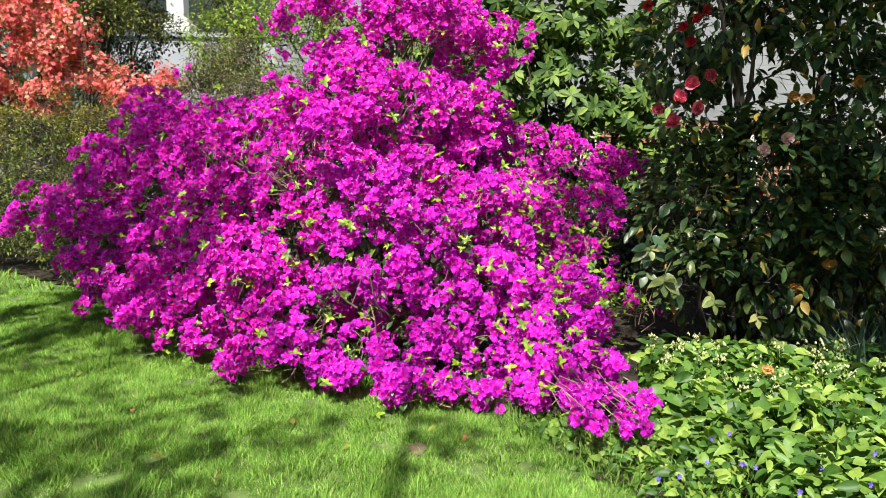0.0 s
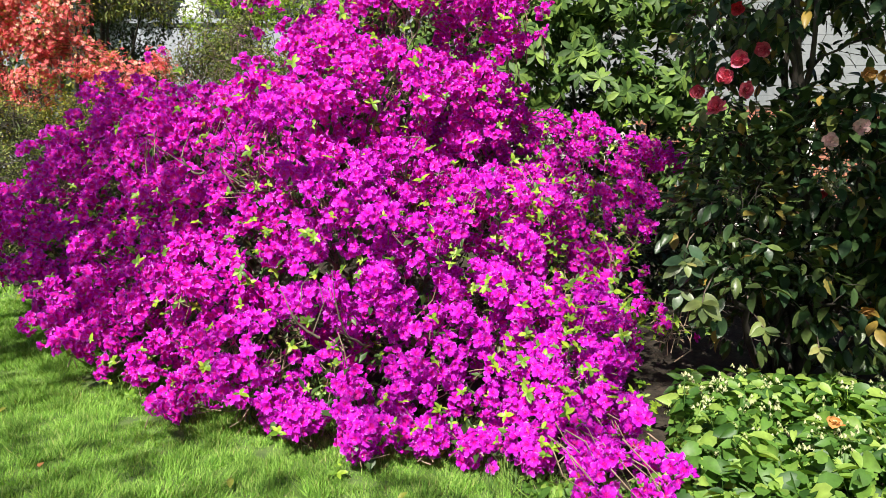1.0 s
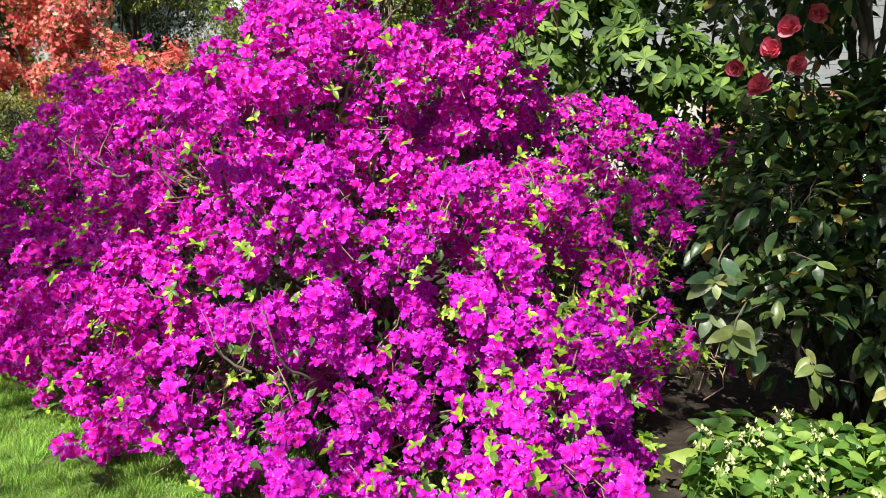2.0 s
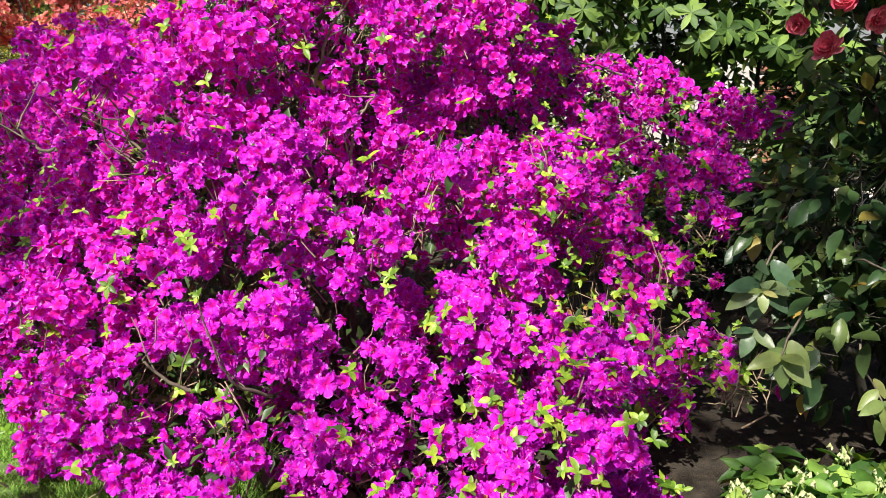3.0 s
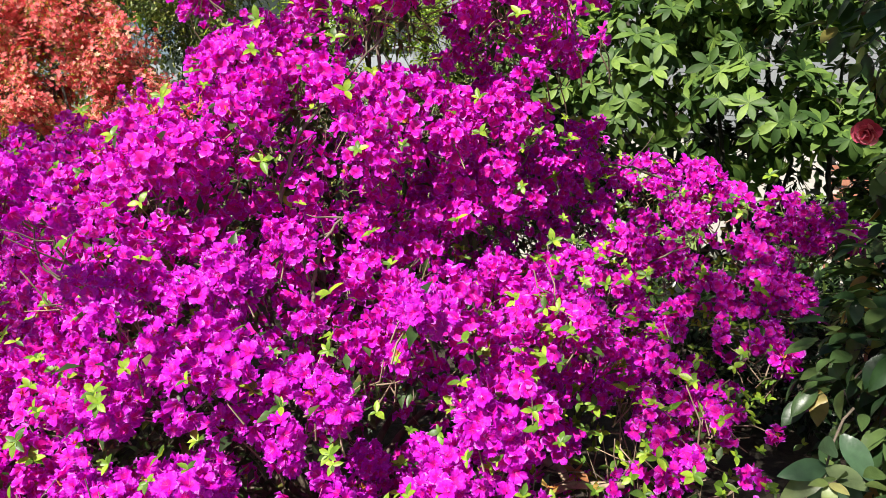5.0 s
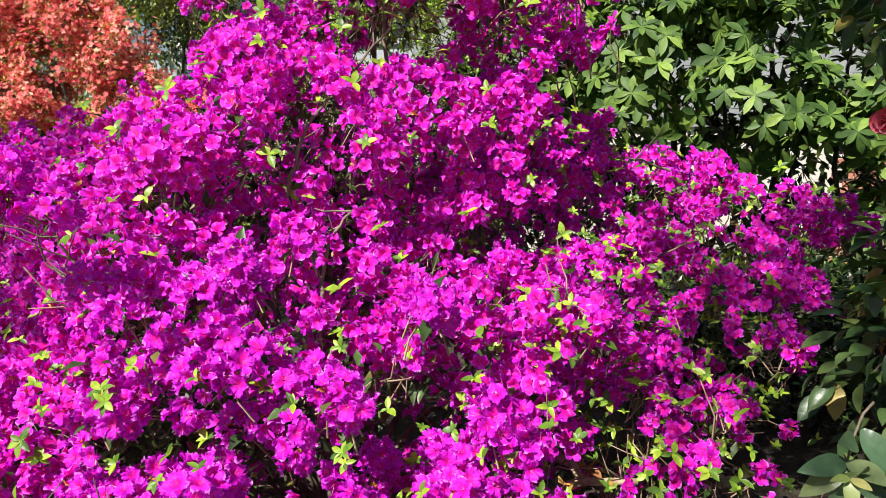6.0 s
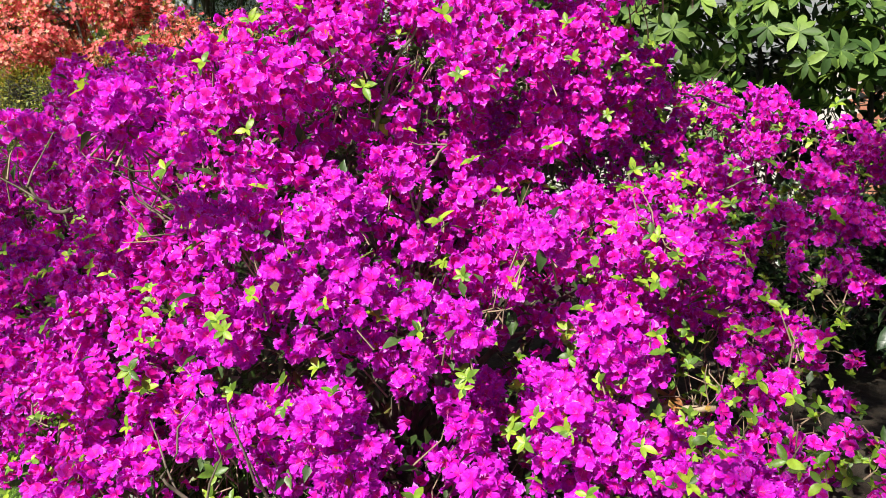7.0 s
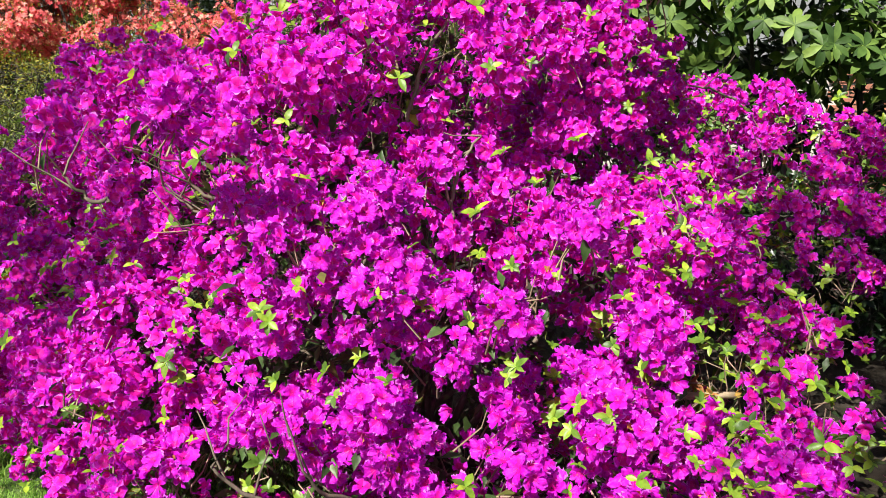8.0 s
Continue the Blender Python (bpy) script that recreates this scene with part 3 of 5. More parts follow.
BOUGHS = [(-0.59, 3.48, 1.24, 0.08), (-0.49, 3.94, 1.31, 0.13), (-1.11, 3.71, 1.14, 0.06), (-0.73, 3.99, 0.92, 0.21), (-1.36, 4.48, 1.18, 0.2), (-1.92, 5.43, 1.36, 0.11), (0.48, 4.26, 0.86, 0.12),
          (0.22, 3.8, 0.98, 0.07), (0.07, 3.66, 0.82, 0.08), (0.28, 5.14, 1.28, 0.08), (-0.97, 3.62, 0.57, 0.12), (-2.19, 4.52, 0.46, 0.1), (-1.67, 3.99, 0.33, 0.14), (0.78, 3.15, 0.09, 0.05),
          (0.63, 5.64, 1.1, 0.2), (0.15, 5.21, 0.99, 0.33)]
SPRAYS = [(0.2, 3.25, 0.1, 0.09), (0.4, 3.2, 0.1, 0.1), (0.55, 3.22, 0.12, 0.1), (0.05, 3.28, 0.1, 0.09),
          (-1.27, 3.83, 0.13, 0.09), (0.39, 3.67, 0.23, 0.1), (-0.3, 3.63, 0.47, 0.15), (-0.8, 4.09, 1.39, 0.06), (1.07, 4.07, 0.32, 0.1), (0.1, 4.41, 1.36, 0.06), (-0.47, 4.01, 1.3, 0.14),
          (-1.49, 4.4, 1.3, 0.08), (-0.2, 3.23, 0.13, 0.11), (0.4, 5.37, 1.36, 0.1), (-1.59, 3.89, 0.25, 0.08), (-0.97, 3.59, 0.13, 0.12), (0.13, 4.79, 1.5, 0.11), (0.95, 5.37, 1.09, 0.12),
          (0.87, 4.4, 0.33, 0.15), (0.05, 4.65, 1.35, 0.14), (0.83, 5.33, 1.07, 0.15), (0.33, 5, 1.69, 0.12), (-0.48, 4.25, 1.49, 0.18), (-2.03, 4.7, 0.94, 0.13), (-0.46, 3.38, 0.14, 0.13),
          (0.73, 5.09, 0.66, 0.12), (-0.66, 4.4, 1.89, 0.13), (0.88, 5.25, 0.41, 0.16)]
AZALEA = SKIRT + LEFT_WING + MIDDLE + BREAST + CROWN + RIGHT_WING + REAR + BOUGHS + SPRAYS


HOLLOWS = [(-0.55, 3.49, 0.36, 0.08), (-1.91, 4.34, 0.57, 0.07), (-1.21, 3.87, 0.31, 0.07), (-1.23, 3.87, 0.34, 0.07), (-0.55, 3.46, 0.32, 0.08), (0.55, 4.3, 0.43, 0.13), (-0.39, 3.61, 0.67, 0.05), (-0.35, 3.43, 0.34, 0.08), (-1.07, 4.02, 0.8, 0.05),
           (-0.03, 4.19, 1.06, 0.09), (0.25, 4.67, 0.98, 0.05), (-0.58, 3.7, 0.95, 0.06), (-0.92, 3.53, 0.53, 0.07), (0.97, 5.1, 0.68, 0.09), (0.12, 3.83, 0.64, 0.04), (0.45, 4.28, 0.42, 0.11), (-0.32, 3.41, 0.15, 0.05), (-0.23, 3.83, 1.11, 0.05)]
BARED = [[(0.44, 5.10, 0.76), (0.56, 5.15, 0.82), (0.69, 5.20, 0.93), (0.80, 5.25, 0.96)],
         [(-0.62, 3.95, 0.95), (-0.75, 3.92, 0.92), (-0.84, 3.90, 0.96), (-0.90, 3.88, 1.02)],
         [(-0.70, 3.93, 0.96), (-0.81, 3.90, 1.00), (-0.83, 3.86, 1.07), (-0.82, 3.84, 1.13)],
         [(-0.87, 3.62, 1.02), (-0.92, 3.60, 1.03), (-0.94, 3.57, 1.09)],
         [(-0.28, 4.10, 1.19), (-0.26, 4.10, 1.29), (-0.21, 4.12, 1.41), (-0.14, 4.30, 1.56), (-0.11, 4.45, 1.68)],
         [(-0.12, 3.96, 0.94), (-0.13, 3.98, 1.02), (-0.10, 4.00, 1.11), (-0.06, 4.02, 1.16)],
         [(0.02, 4.28, 0.98), (-0.12, 4.25, 0.97), (-0.24, 4.22, 1.00)],
         [(0.68, 5.35, 1.21), (0.59, 5.30, 1.25), (0.49, 5.25, 1.27)],
         [(-0.25, 3.60, 0.35), (-0.30, 3.50, 0.41), (-0.32, 3.45, 0.50)],
         [(-0.39, 3.42, 0.43), (-0.44, 3.38, 0.47), (-0.48, 3.36, 0.53)]]
TUFTS = [(0.52, 2.89, 0.17), (0.60, 3.04, 0.18), (0.66, 3.13, 0.18), (0.72, 3.09, 0.19), (0.76, 3.01, 0.18), (0.58, 2.92, 0.18), (0.53, 2.80, 0.16), (0.58, 2.74, 0.17), (0.69, 2.82, 0.18), (0.76, 2.86, 0.18),
         (0.74, 2.77, 0.17), (0.68, 2.70, 0.17), (0.83, 2.94, 0.19), (0.76, 2.74, 0.16), (0.55, 2.96, 0.19), (0.63, 2.98, 0.16), (0.63, 3.16, 0.19), (0.57, 3.12, 0.12),
         (-1.84, 5.36, 1.61), (-1.76, 5.38, 1.65), (-1.93, 5.36, 1.49), (-2.07, 5.30, 1.44), (-2.11, 5.20, 1.35), (-1.98, 5.20, 1.31), (-1.88, 5.30, 1.35), (-2.03, 5.10, 1.21),
         (-1.05, 4.80, 1.86), (-0.98, 4.80, 1.85), (-1.05, 4.70, 1.55), (-0.94, 4.70, 1.61), (0.50, 4.75, 1.70), (0.39, 4.75, 1.81), (0.31, 4.75, 1.59), (0.17, 4.80, 1.89),
         (0.15, 5.10, 1.38), (0.34, 5.30, 1.42), (0.39, 5.30, 1.36), (0.42, 5.30, 1.40),
         (0.49, 4.80, 1.68), (0.36, 4.75, 1.57), (0.40, 4.80, 1.67),
         (0.27, 3.24, 0.03), (0.16, 3.26, 0.05), (0.53, 3.15, 0.10), (0.01, 3.28, 0.07), (-0.20, 3.30, 0.13)]


def opening(T):
    """Leaves out what would fill the hole above the cut branch."""
    keep = np.ones(len(T), bool)
    for x, w in ((0.45, 0.5), (0.53, 0.54), (0.6, 0.58)):
        a, b = np.array([x, 4.27, 0.43]), np.array([w, 3.66, 0.7])
        u = np.clip(((T[:, :3, 3] - a) @ (b - a)) / ((b - a) @ (b - a)), 0, 1)
        keep &= np.linalg.norm(T[:, :3, 3] - a - u[:, None] * (b - a), axis=1) > 0.04
    return T[keep]


def magenta_azalea():
    bush = thing("azalea_bush", (-0.3, 4.4, 0), "large magenta azalea in full bloom beside the lawn", "shrub")
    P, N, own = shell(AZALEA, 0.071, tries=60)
    field = np.array([noise.noise(Vector(p * 3.5)) + 0.6 * noise.noise(Vector(p * 9)) for p in P])
    bump = np.array([noise.noise(Vector(p * 12) + Vector((7, 3, 1))) for p in P])
    P = P + N * (0.09 * field + rng.normal(size=len(P)) * 0.03 - 0.055)[:, None]
    bare = (field < -0.85) | (bump + 0.4 * field < -0.8)
    for x, y, z, r in HOLLOWS:
        bare |= np.linalg.norm((P - (x, y, z)) * (1, 0.45, 1.25), axis=1) < r * 0.85
    for line in BARED:
        for a, b in zip(line[:-1], line[1:]):
            for t in np.linspace(0, 1, 8):
                q = np.array(a) + (np.array(b) - np.array(a)) * t
                bare |= (np.hypot(P[:, 0] - q[0], P[:, 2] - q[2]) < 0.034) & (P[:, 1] < q[1] + 0.06) & (P[:, 1] > q[1] - 0.14)
    bare |= (P[:, 0] > 0.4) & (P[:, 1] > 3.95) & (rng.random(len(P)) < np.where((P[:, 0] > 0.55) & (P[:, 2] < 0.75), 0.4, 0.2))
    # flowers over the outside, fewer at the back and underneath, and a second layer within
    rear = (N[:, 1] > 0.35) | (N[:, 2] < -0.45)
    k = ~bare & (~rear | (rng.random(len(P)) < 0.1))
    Pc, Nc = P[k], N[k]
    tuft = np.array(TUFTS)
    Pc = np.concatenate([Pc, tuft - [0, 0, 0.02]])
    Nc = np.concatenate([Nc, np.tile([[0, -0.4, 0.9]], (len(tuft), 1))])
    # each truss is a dome of flowers that spreads about its twig's end
    Pc = Pc + Nc * np.where(rng.random(len(Pc)) < 0.16, rng.uniform(0.02, 0.11, len(Pc)), 0)[:, None]
    axis = Nc + np.array([-0.05, -0.15, 0.3]) + units(len(Pc)) * 0.35
    axis /= np.linalg.norm(axis, axis=1, keepdims=True)
    dome = rng.uniform(0.028, 0.058, len(Pc))
    dome[-len(tuft):] *= 0.8
    count = np.clip((dome / 0.047) ** 2 * 11.0, 4, 17).astype(int)
    idx = np.repeat(np.arange(len(Pc)), count)
    step = np.concatenate([np.arange(n) for n in count])
    tilt = np.arccos(np.clip(1 - (step + 0.4) / count[idx] * 0.98, -1, 1)) + rng.normal(size=len(idx)) * 0.09
    turn = step * 2.39996 + rng.uniform(0, 6.28, len(Pc))[idx] + rng.normal(size=len(idx)) * 0.15
    e1 = np.cross(axis, units(len(Pc)))
    e1 /= np.linalg.norm(e1, axis=1, keepdims=True)
    e2 = np.cross(axis, e1)
    U = axis[idx] * np.cos(tilt)[:, None] + (e1[idx] * np.cos(turn)[:, None] + e2[idx] * np.sin(turn)[:, None]) * np.sin(tilt)[:, None]
    Q = Pc[idx] + U * (dome[idx] * rng.uniform(0.75, 1.35, len(idx)))[:, None]
    stalk = tuft + np.where(tuft[:, 2:] > 0.3, [[0.03, 0.06, -0.14]], [[-0.08, 0.22, 0.03]])
    child("stalk_mass", mesh_of("stalk_mass", *twigs(stalk, tuft, 0.0035, 0.002)[:2], [TWIG]), bush, kind="stuff")
    # peach-coloured scales about the foot of each truss
    m = 5
    ci = np.repeat(np.arange(len(Pc)), m)
    Tc = aimed(Pc[ci] + axis[ci] * 0.012, axis[ci] + units(len(ci)) * 0.9, units(len(ci)), rng.uniform(0.012, 0.026, len(ci)))
    V, F, M = joined(TINY, rng.integers(0, 3, len(Tc)), Tc)
    child("calyx_mass", mesh_of("calyx_mass", V, F, [CALYX], M), bush, kind="stuff")
    # flowers that no dome holds, deeper in the bush
    low = ~rear & (rng.random(len(P)) < np.where((P[:, 0] > 0.5) & (P[:, 1] > 3.9), 0.35, 0.7))
    for x, y, z, r in HOLLOWS:
        low &= np.linalg.norm((P - (x, y, z)) * (1, 0.45, 1.25), axis=1) > r * 0.85
    Pd, Nd = P[low], N[low]
    Qd = Pd - Nd * rng.uniform(0.02, 0.16, (len(Pd), 1)) + units(len(Pd)) * 0.05
    Q = np.concatenate([Q, Qd])
    U = np.concatenate([U + units(len(U)) * 0.46 + np.array([-0.03, -0.18, 0.1]), Nd + units(len(Nd)) * 0.6])
    T = poses(Q, U, rng.uniform(0, 6.28, len(Q)), rng.uniform(0.021, 0.0295, len(Q)))
    T = opening(T[Q[:, 2] > 0.03])
    close = np.hypot(T[:, 0, 3] - 0.3, T[:, 1, 3] - 2.6) < 1.35
    pieces("flower", FLOWERS, by_plan(T[close], 0.1, 3.0), [PETAL, THROAT, STAMEN, PETAL_BASE], bush, 300)
    pieces("outer_flower", FAR_FLOWERS, T[~close], [PETAL, THROAT, STAMEN, PETAL_BASE], bush, 0)
    # shaded flowers still deeper, seen through the gaps
    deep = np.flatnonzero(~rear & (P[:, 1] < 4.9) & (P[:, 0] < 0.6))
    deep = rng.choice(deep, int(len(deep) * 1.2))
    Qe = P[deep] - N[deep] * rng.uniform(0.08, 0.24, (len(deep), 1)) + units(len(deep)) * 0.06
    k = Qe[:, 2] > 0.05
    for x, y, z, r in HOLLOWS:
        k &= np.linalg.norm((Qe - (x, y, z)) * (1, 0.45, 1.25), axis=1) > r * 0.75
    T = poses(Qe[k], (N[deep] + units(len(deep)) * 0.5 + np.array([0, -0.4, 0.2]))[k], rng.uniform(0, 6.28, k.sum()), rng.uniform(0.022, 0.029, k.sum()))
    pieces("inner_flower", FAR_FLOWERS, opening(T), [PETAL, THROAT, STAMEN, PETAL_BASE], bush, 0)
    # young leaves in whorls
    tips = P[bare]
    young = rng.random(len(Pc)) < np.where((np.abs(Pc[:, 0] - 0.4) < 0.45) & (Pc[:, 1] < 3.8), 0.8, 0.4)
    young[-len(tuft):] = False
    k = (Pc[:, 0] > 0.3) & (Pc[:, 1] < 4.8) & (Pc[:, 1] > 3.2) & (rng.random(len(Pc)) < 0.8)
    more = np.concatenate([Pc[k] + Nc[k] * 0.06, tips[tips[:, 0] > 0.3]])
    side = units(young.sum())
    side -= Nc[young] * (side * Nc[young]).sum(1)[:, None]
    lw = np.concatenate([Pc[young] + Nc[young] * rng.uniform(0.055, 0.115, (young.sum(), 1)) + side * 0.07, tips + units(len(tips)) * 0.03, more + units(len(more)) * 0.06 + np.array([0, -0.03, 0.02])])
    k = rng.integers(3, 7, len(lw))
    idx = np.repeat(np.arange(len(lw)), k)
    turn = np.concatenate([np.arange(n) * 6.28 / n for n in k]) + rng.normal(size=len(idx)) * 0.3
    ax = (np.array([0, -0.55, 0.8]) + units(len(lw)) * 0.5)[idx]
    ax /= np.linalg.norm(ax, axis=1, keepdims=True)
    e1 = np.cross(ax, [1.0, 0, 0])
    e1 /= np.linalg.norm(e1, axis=1, keepdims=True)
    e2 = np.cross(ax, e1)
    D = e1 * np.cos(turn)[:, None] + e2 * np.sin(turn)[:, None] + ax * rng.uniform(0.1, 0.7, (len(idx), 1))
    T = aimed(lw[idx], D, ax, rng.uniform(0.5, 1.1, len(idx)) * rng.uniform(0.022, 0.042, len(lw))[idx])
    pieces("leaf", LEAVES, by_plan(opening(T), 0.1, 3.0), [AZ_LEAF], bush, 300)
    # leaves and twigs within; inner shade is put into the leaves' dark green
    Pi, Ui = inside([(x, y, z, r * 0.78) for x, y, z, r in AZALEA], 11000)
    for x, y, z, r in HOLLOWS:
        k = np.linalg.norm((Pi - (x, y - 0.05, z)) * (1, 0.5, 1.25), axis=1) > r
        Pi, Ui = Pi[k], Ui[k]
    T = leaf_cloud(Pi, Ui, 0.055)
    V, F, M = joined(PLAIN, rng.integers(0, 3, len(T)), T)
    child("inner_leaf_mass", mesh_of("inner_leaf_mass", V, F, [AZ_INNER], M), bush, kind="stuff")
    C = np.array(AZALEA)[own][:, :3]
    A = P + (C - P) * 0.6 - np.array([0, 0, 0.06]) + units(len(P)) * 0.07
    A[:, 2] = np.maximum(A[:, 2], 0.04)
    child("twig_mass", mesh_of("twig_mass", *twigs(A, P + N * 0.01, 0.0032, 0.0014)[:2], [TWIG]), bush, kind="stuff")
    # bare twig ends that show between the trusses
    open_at = np.flatnonzero(bare & ~rear & (P[:, 1] < 5.0))
    for i in rng.choice(open_at, min(100, len(open_at)), replace=False):
        a = P[i] - N[i] * 0.12 - np.array([0, 0, 0.08])
        b = P[i] + N[i] * rng.uniform(0.0, 0.07) + units(1)[0] * 0.07 + np.array([0, 0, 0.05])
        pts = bent(a, b, 0, 5, 0.12)
        child("twig", mesh_of("twig", *tube(pts, np.linspace(0.0034, 0.0018, 5), 5)[:2], [BARK if i % 2 else TWIG]), bush)
        e = pts[2] + (b - a) * 0.4 + units(1)[0] * 0.08
        child("twig", mesh_of("twig", *tube(bent(pts[2], e, 0, 4, 0.07), np.linspace(0.0025, 0.0014, 4), 5)[:2], [TWIG]), bush)
    for line in BARED:
        pts = np.array(line)
        for _ in range(2):
            pts = np.concatenate([pts[:1], np.stack([0.75 * pts[:-1] + 0.25 * pts[1:], 0.25 * pts[:-1] + 0.75 * pts[1:]], 1).reshape(-1, 3), pts[-1:]])
        pts[1:-1] += rng.normal(size=(len(pts) - 2, 3)) * 0.003
        child("branch", mesh_of("branch", *tube(pts, np.linspace(0.0062, 0.0026, len(pts)), 7)[:2], [BARK]), bush)
        for q in pts[3::4]:
            e = q + units(1)[0] * 0.12 + np.array([0, -0.03, 0.08])
            child("branch", mesh_of("branch", *tube(bent(q, e, 0, 4, 0.06), np.linspace(0.003, 0.0013, 4), 5)[:2], [BARK]), bush)
    cut = child("cut_branch", mesh_of("cut_branch", *tube([(0.24, 4.36, 0.46), (0.35, 4.34, 0.45), (0.46, 4.31, 0.44), (0.49, 4.30, 0.39), (0.57, 4.30, 0.40), (0.64, 4.32, 0.40)], [0.009, 0.011, 0.017, 0.013, 0.011, 0.01], 9)[:2], [PALE_BARK]), bush, "pale bare cut branch")
    child("side_branch", mesh_of("side_branch", *tube([(0.40, 4.28, 0.34), (0.45, 4.29, 0.37), (0.49, 4.30, 0.39)], [0.01, 0.011, 0.012], 9)[:2], [PALE_BARK]), cut)
    T = aimed(np.tile([0.51, 4.27, 0.45], (7, 1)), units(7) + np.array([0.2, -0.5, -0.3]), units(7), rng.uniform(0.03, 0.06, 7))
    V, F, M = joined(LEAVES, np.zeros(7, int), T)
    child("dry_leaf", mesh_of("dry_leaf", V, F, [DEAD], M), cut, "curled dry orange-brown leaf")
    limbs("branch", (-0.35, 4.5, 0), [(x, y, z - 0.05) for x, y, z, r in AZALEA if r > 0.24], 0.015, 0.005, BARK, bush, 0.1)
    return bush


magenta_azalea()


# ---- camellia ----
CAMELLIA = [(1.48, 4.5, 1.25, 0.2), (1.4, 4.35, 0.75, 0.3), (1.32, 4.05, 0.5, 0.2), (1.55, 4.2, 0.45, 0.3), (1.6, 4.5, 0.9, 0.4), (1.85, 4.1, 0.55, 0.35), (1.95, 4.3, 1.0, 0.45),
            (2.2, 4.2, 1.5, 0.5), (1.75, 4.5, 1.9, 0.45), (1.48, 4.7, 1.8, 0.33), (2.3, 4.0, 0.7, 0.45), (2.2, 4.5, 2.2, 0.55), (1.7, 4.8, 2.4, 0.4), (2.6, 4.4, 1.3, 0.5)]


def petal_shape(width=1.0, cup=0.35):
    """A broad rounded petal 1 long, cupped."""
    V, F = [], []
    rows = [(0, 0.2), (0.35, 0.7), (0.7, 1.0), (0.92, 0.8), (1.0, 0.4)]
    for t, w in rows:
        z = -0.1 * math.sin(math.pi * t) + cup * 0.3 * t * t
        V += [(-w * width / 2, t, z + cup * 0.3 * w), (0, t + 0.03 * w, z), (w * width / 2, t, z + cup * 0.3 * w)]
    for i in range(len(rows) - 1):
        for c in (0, 1):
            a = 3 * i + c
            F += [(a, a + 1, a + 4), (a, a + 4, a + 3)]
    return np.array(V), np.array(F), np.zeros(len(F), int)


def rosette(P, U, size, rings, mats, parent, name="flower", label=""):
    """A many-petalled round bloom as one part."""
    P, U = np.array(P, float), np.array(U, float)
    got = []
    for ring, (count, tilt) in enumerate(rings):
        for j in range(count):
            w = 2 * math.pi * (j + 0.5 * (ring % 2) + rng.uniform(-0.1, 0.1)) / count
            d = np.array([math.cos(w) * math.cos(tilt), math.sin(w) * math.cos(tilt), math.sin(tilt)])
            got.append((d, size * (1 - 0.14 * ring)))
    D = np.array([g[0] for g in got])
    S = np.array([g[1] for g in got])
    T = aimed(D * 0.004, D, np.tile([0, 0, 1.0], (len(D), 1)) + units(len(D)) * 0.5, S * rng.uniform(0.75, 1.15, len(D)))
    V, F, M = joined([petal_shape(), petal_shape(0.9, 0.5)], rng.integers(0, 2, len(T)), T)
    child(name, mesh_of(name, V, F, mats, M), parent, label, m=poses(P[None], U[None], np.array([rng.uniform(0, 6)]), np.array([1.0]))[0])


def sprig(base, way, n, size, mats, parent, r=0.0025):
    """A twig with leaves set along and round its end."""
    b, w = np.array(base, float), np.array(way, float)
    child("twig", mesh_of("twig", *tube(bent(b, b + w, 0.05, 5, 0.04), np.linspace(r * 1.4, r, 5), 5)[:2], [BARK]), parent)
    for i in range(n):
        t = 1.0 if i < n * 0.6 else rng.uniform(0.4, 0.9)
        a = i * 2.4 + rng.uniform(-0.3, 0.3)
        d = w / np.linalg.norm(w) * 0.5 + np.array([math.cos(a), -0.35, math.sin(a) * 0.8 - 0.25])
        T = aimed((b + w * t)[None], d[None], np.array([[0, -0.8, 0.7]]) + units(1) * 0.3, np.array([size * 0.8 * rng.uniform(0.75, 1.1)]))
        k = SMOOTH_BROAD[i % 3]
        child("leaf", mesh_of("leaf", k[0], k[1], mats, k[2]), parent, m=T[0])


CAMELLIA_GAPS = [(1.48, 1.9, 0.13), (1.86, 1.7, 0.12), (1.32, 1.92, 0.09), (2.03, 1.8, 0.1), (1.34, 1.64, 0.08), (2.23, 1.55, 0.09), (1.9, 0.84, 0.07), (1.9, 1.07, 0.06), (2.31, 1.22, 0.08), (1.69, 1.62, 0.07), (1.7, 1.45, 0.06), (2.2, 1.85, 0.06)]
CAMELLIA_STEMS = [([(1.85, 4.5, -0.05), (1.85, 4.5, 0.35), (1.82, 4.5, 0.7), (1.77, 4.5, 0.94), (1.71, 4.5, 1.38), (1.69, 4.52, 1.71), (1.68, 4.55, 2.0), (1.7, 4.6, 2.5)], 0.026),
                  ([(1.72, 4.5, 1.3), (1.68, 4.49, 1.47), (1.61, 4.48, 1.68), (1.57, 4.48, 1.87), (1.52, 4.5, 2.05), (1.45, 4.55, 2.4)], 0.017),
                  ([(2.3, 4.5, -0.05), (2.24, 4.5, 0.5), (2.23, 4.5, 0.84), (2.24, 4.5, 1.14), (2.23, 4.5, 1.43), (2.22, 4.5, 1.81), (2.26, 4.5, 2.4)], 0.022),
                  ([(2.24, 4.5, 0.9), (2.15, 4.48, 1.2), (2.1, 4.46, 1.45), (2.08, 4.46, 1.8)], 0.012), ([(1.7, 4.5, 1.45), (1.85, 4.46, 1.58), (2.0, 4.44, 1.62), (2.12, 4.4, 1.72)], 0.007),
                  ([(1.69, 4.5, 1.7), (1.83, 4.46, 1.74), (1.93, 4.44, 1.86)], 0.006), ([(1.61, 4.48, 1.68), (1.5, 4.42, 1.74), (1.38, 4.36, 1.73)], 0.007)]


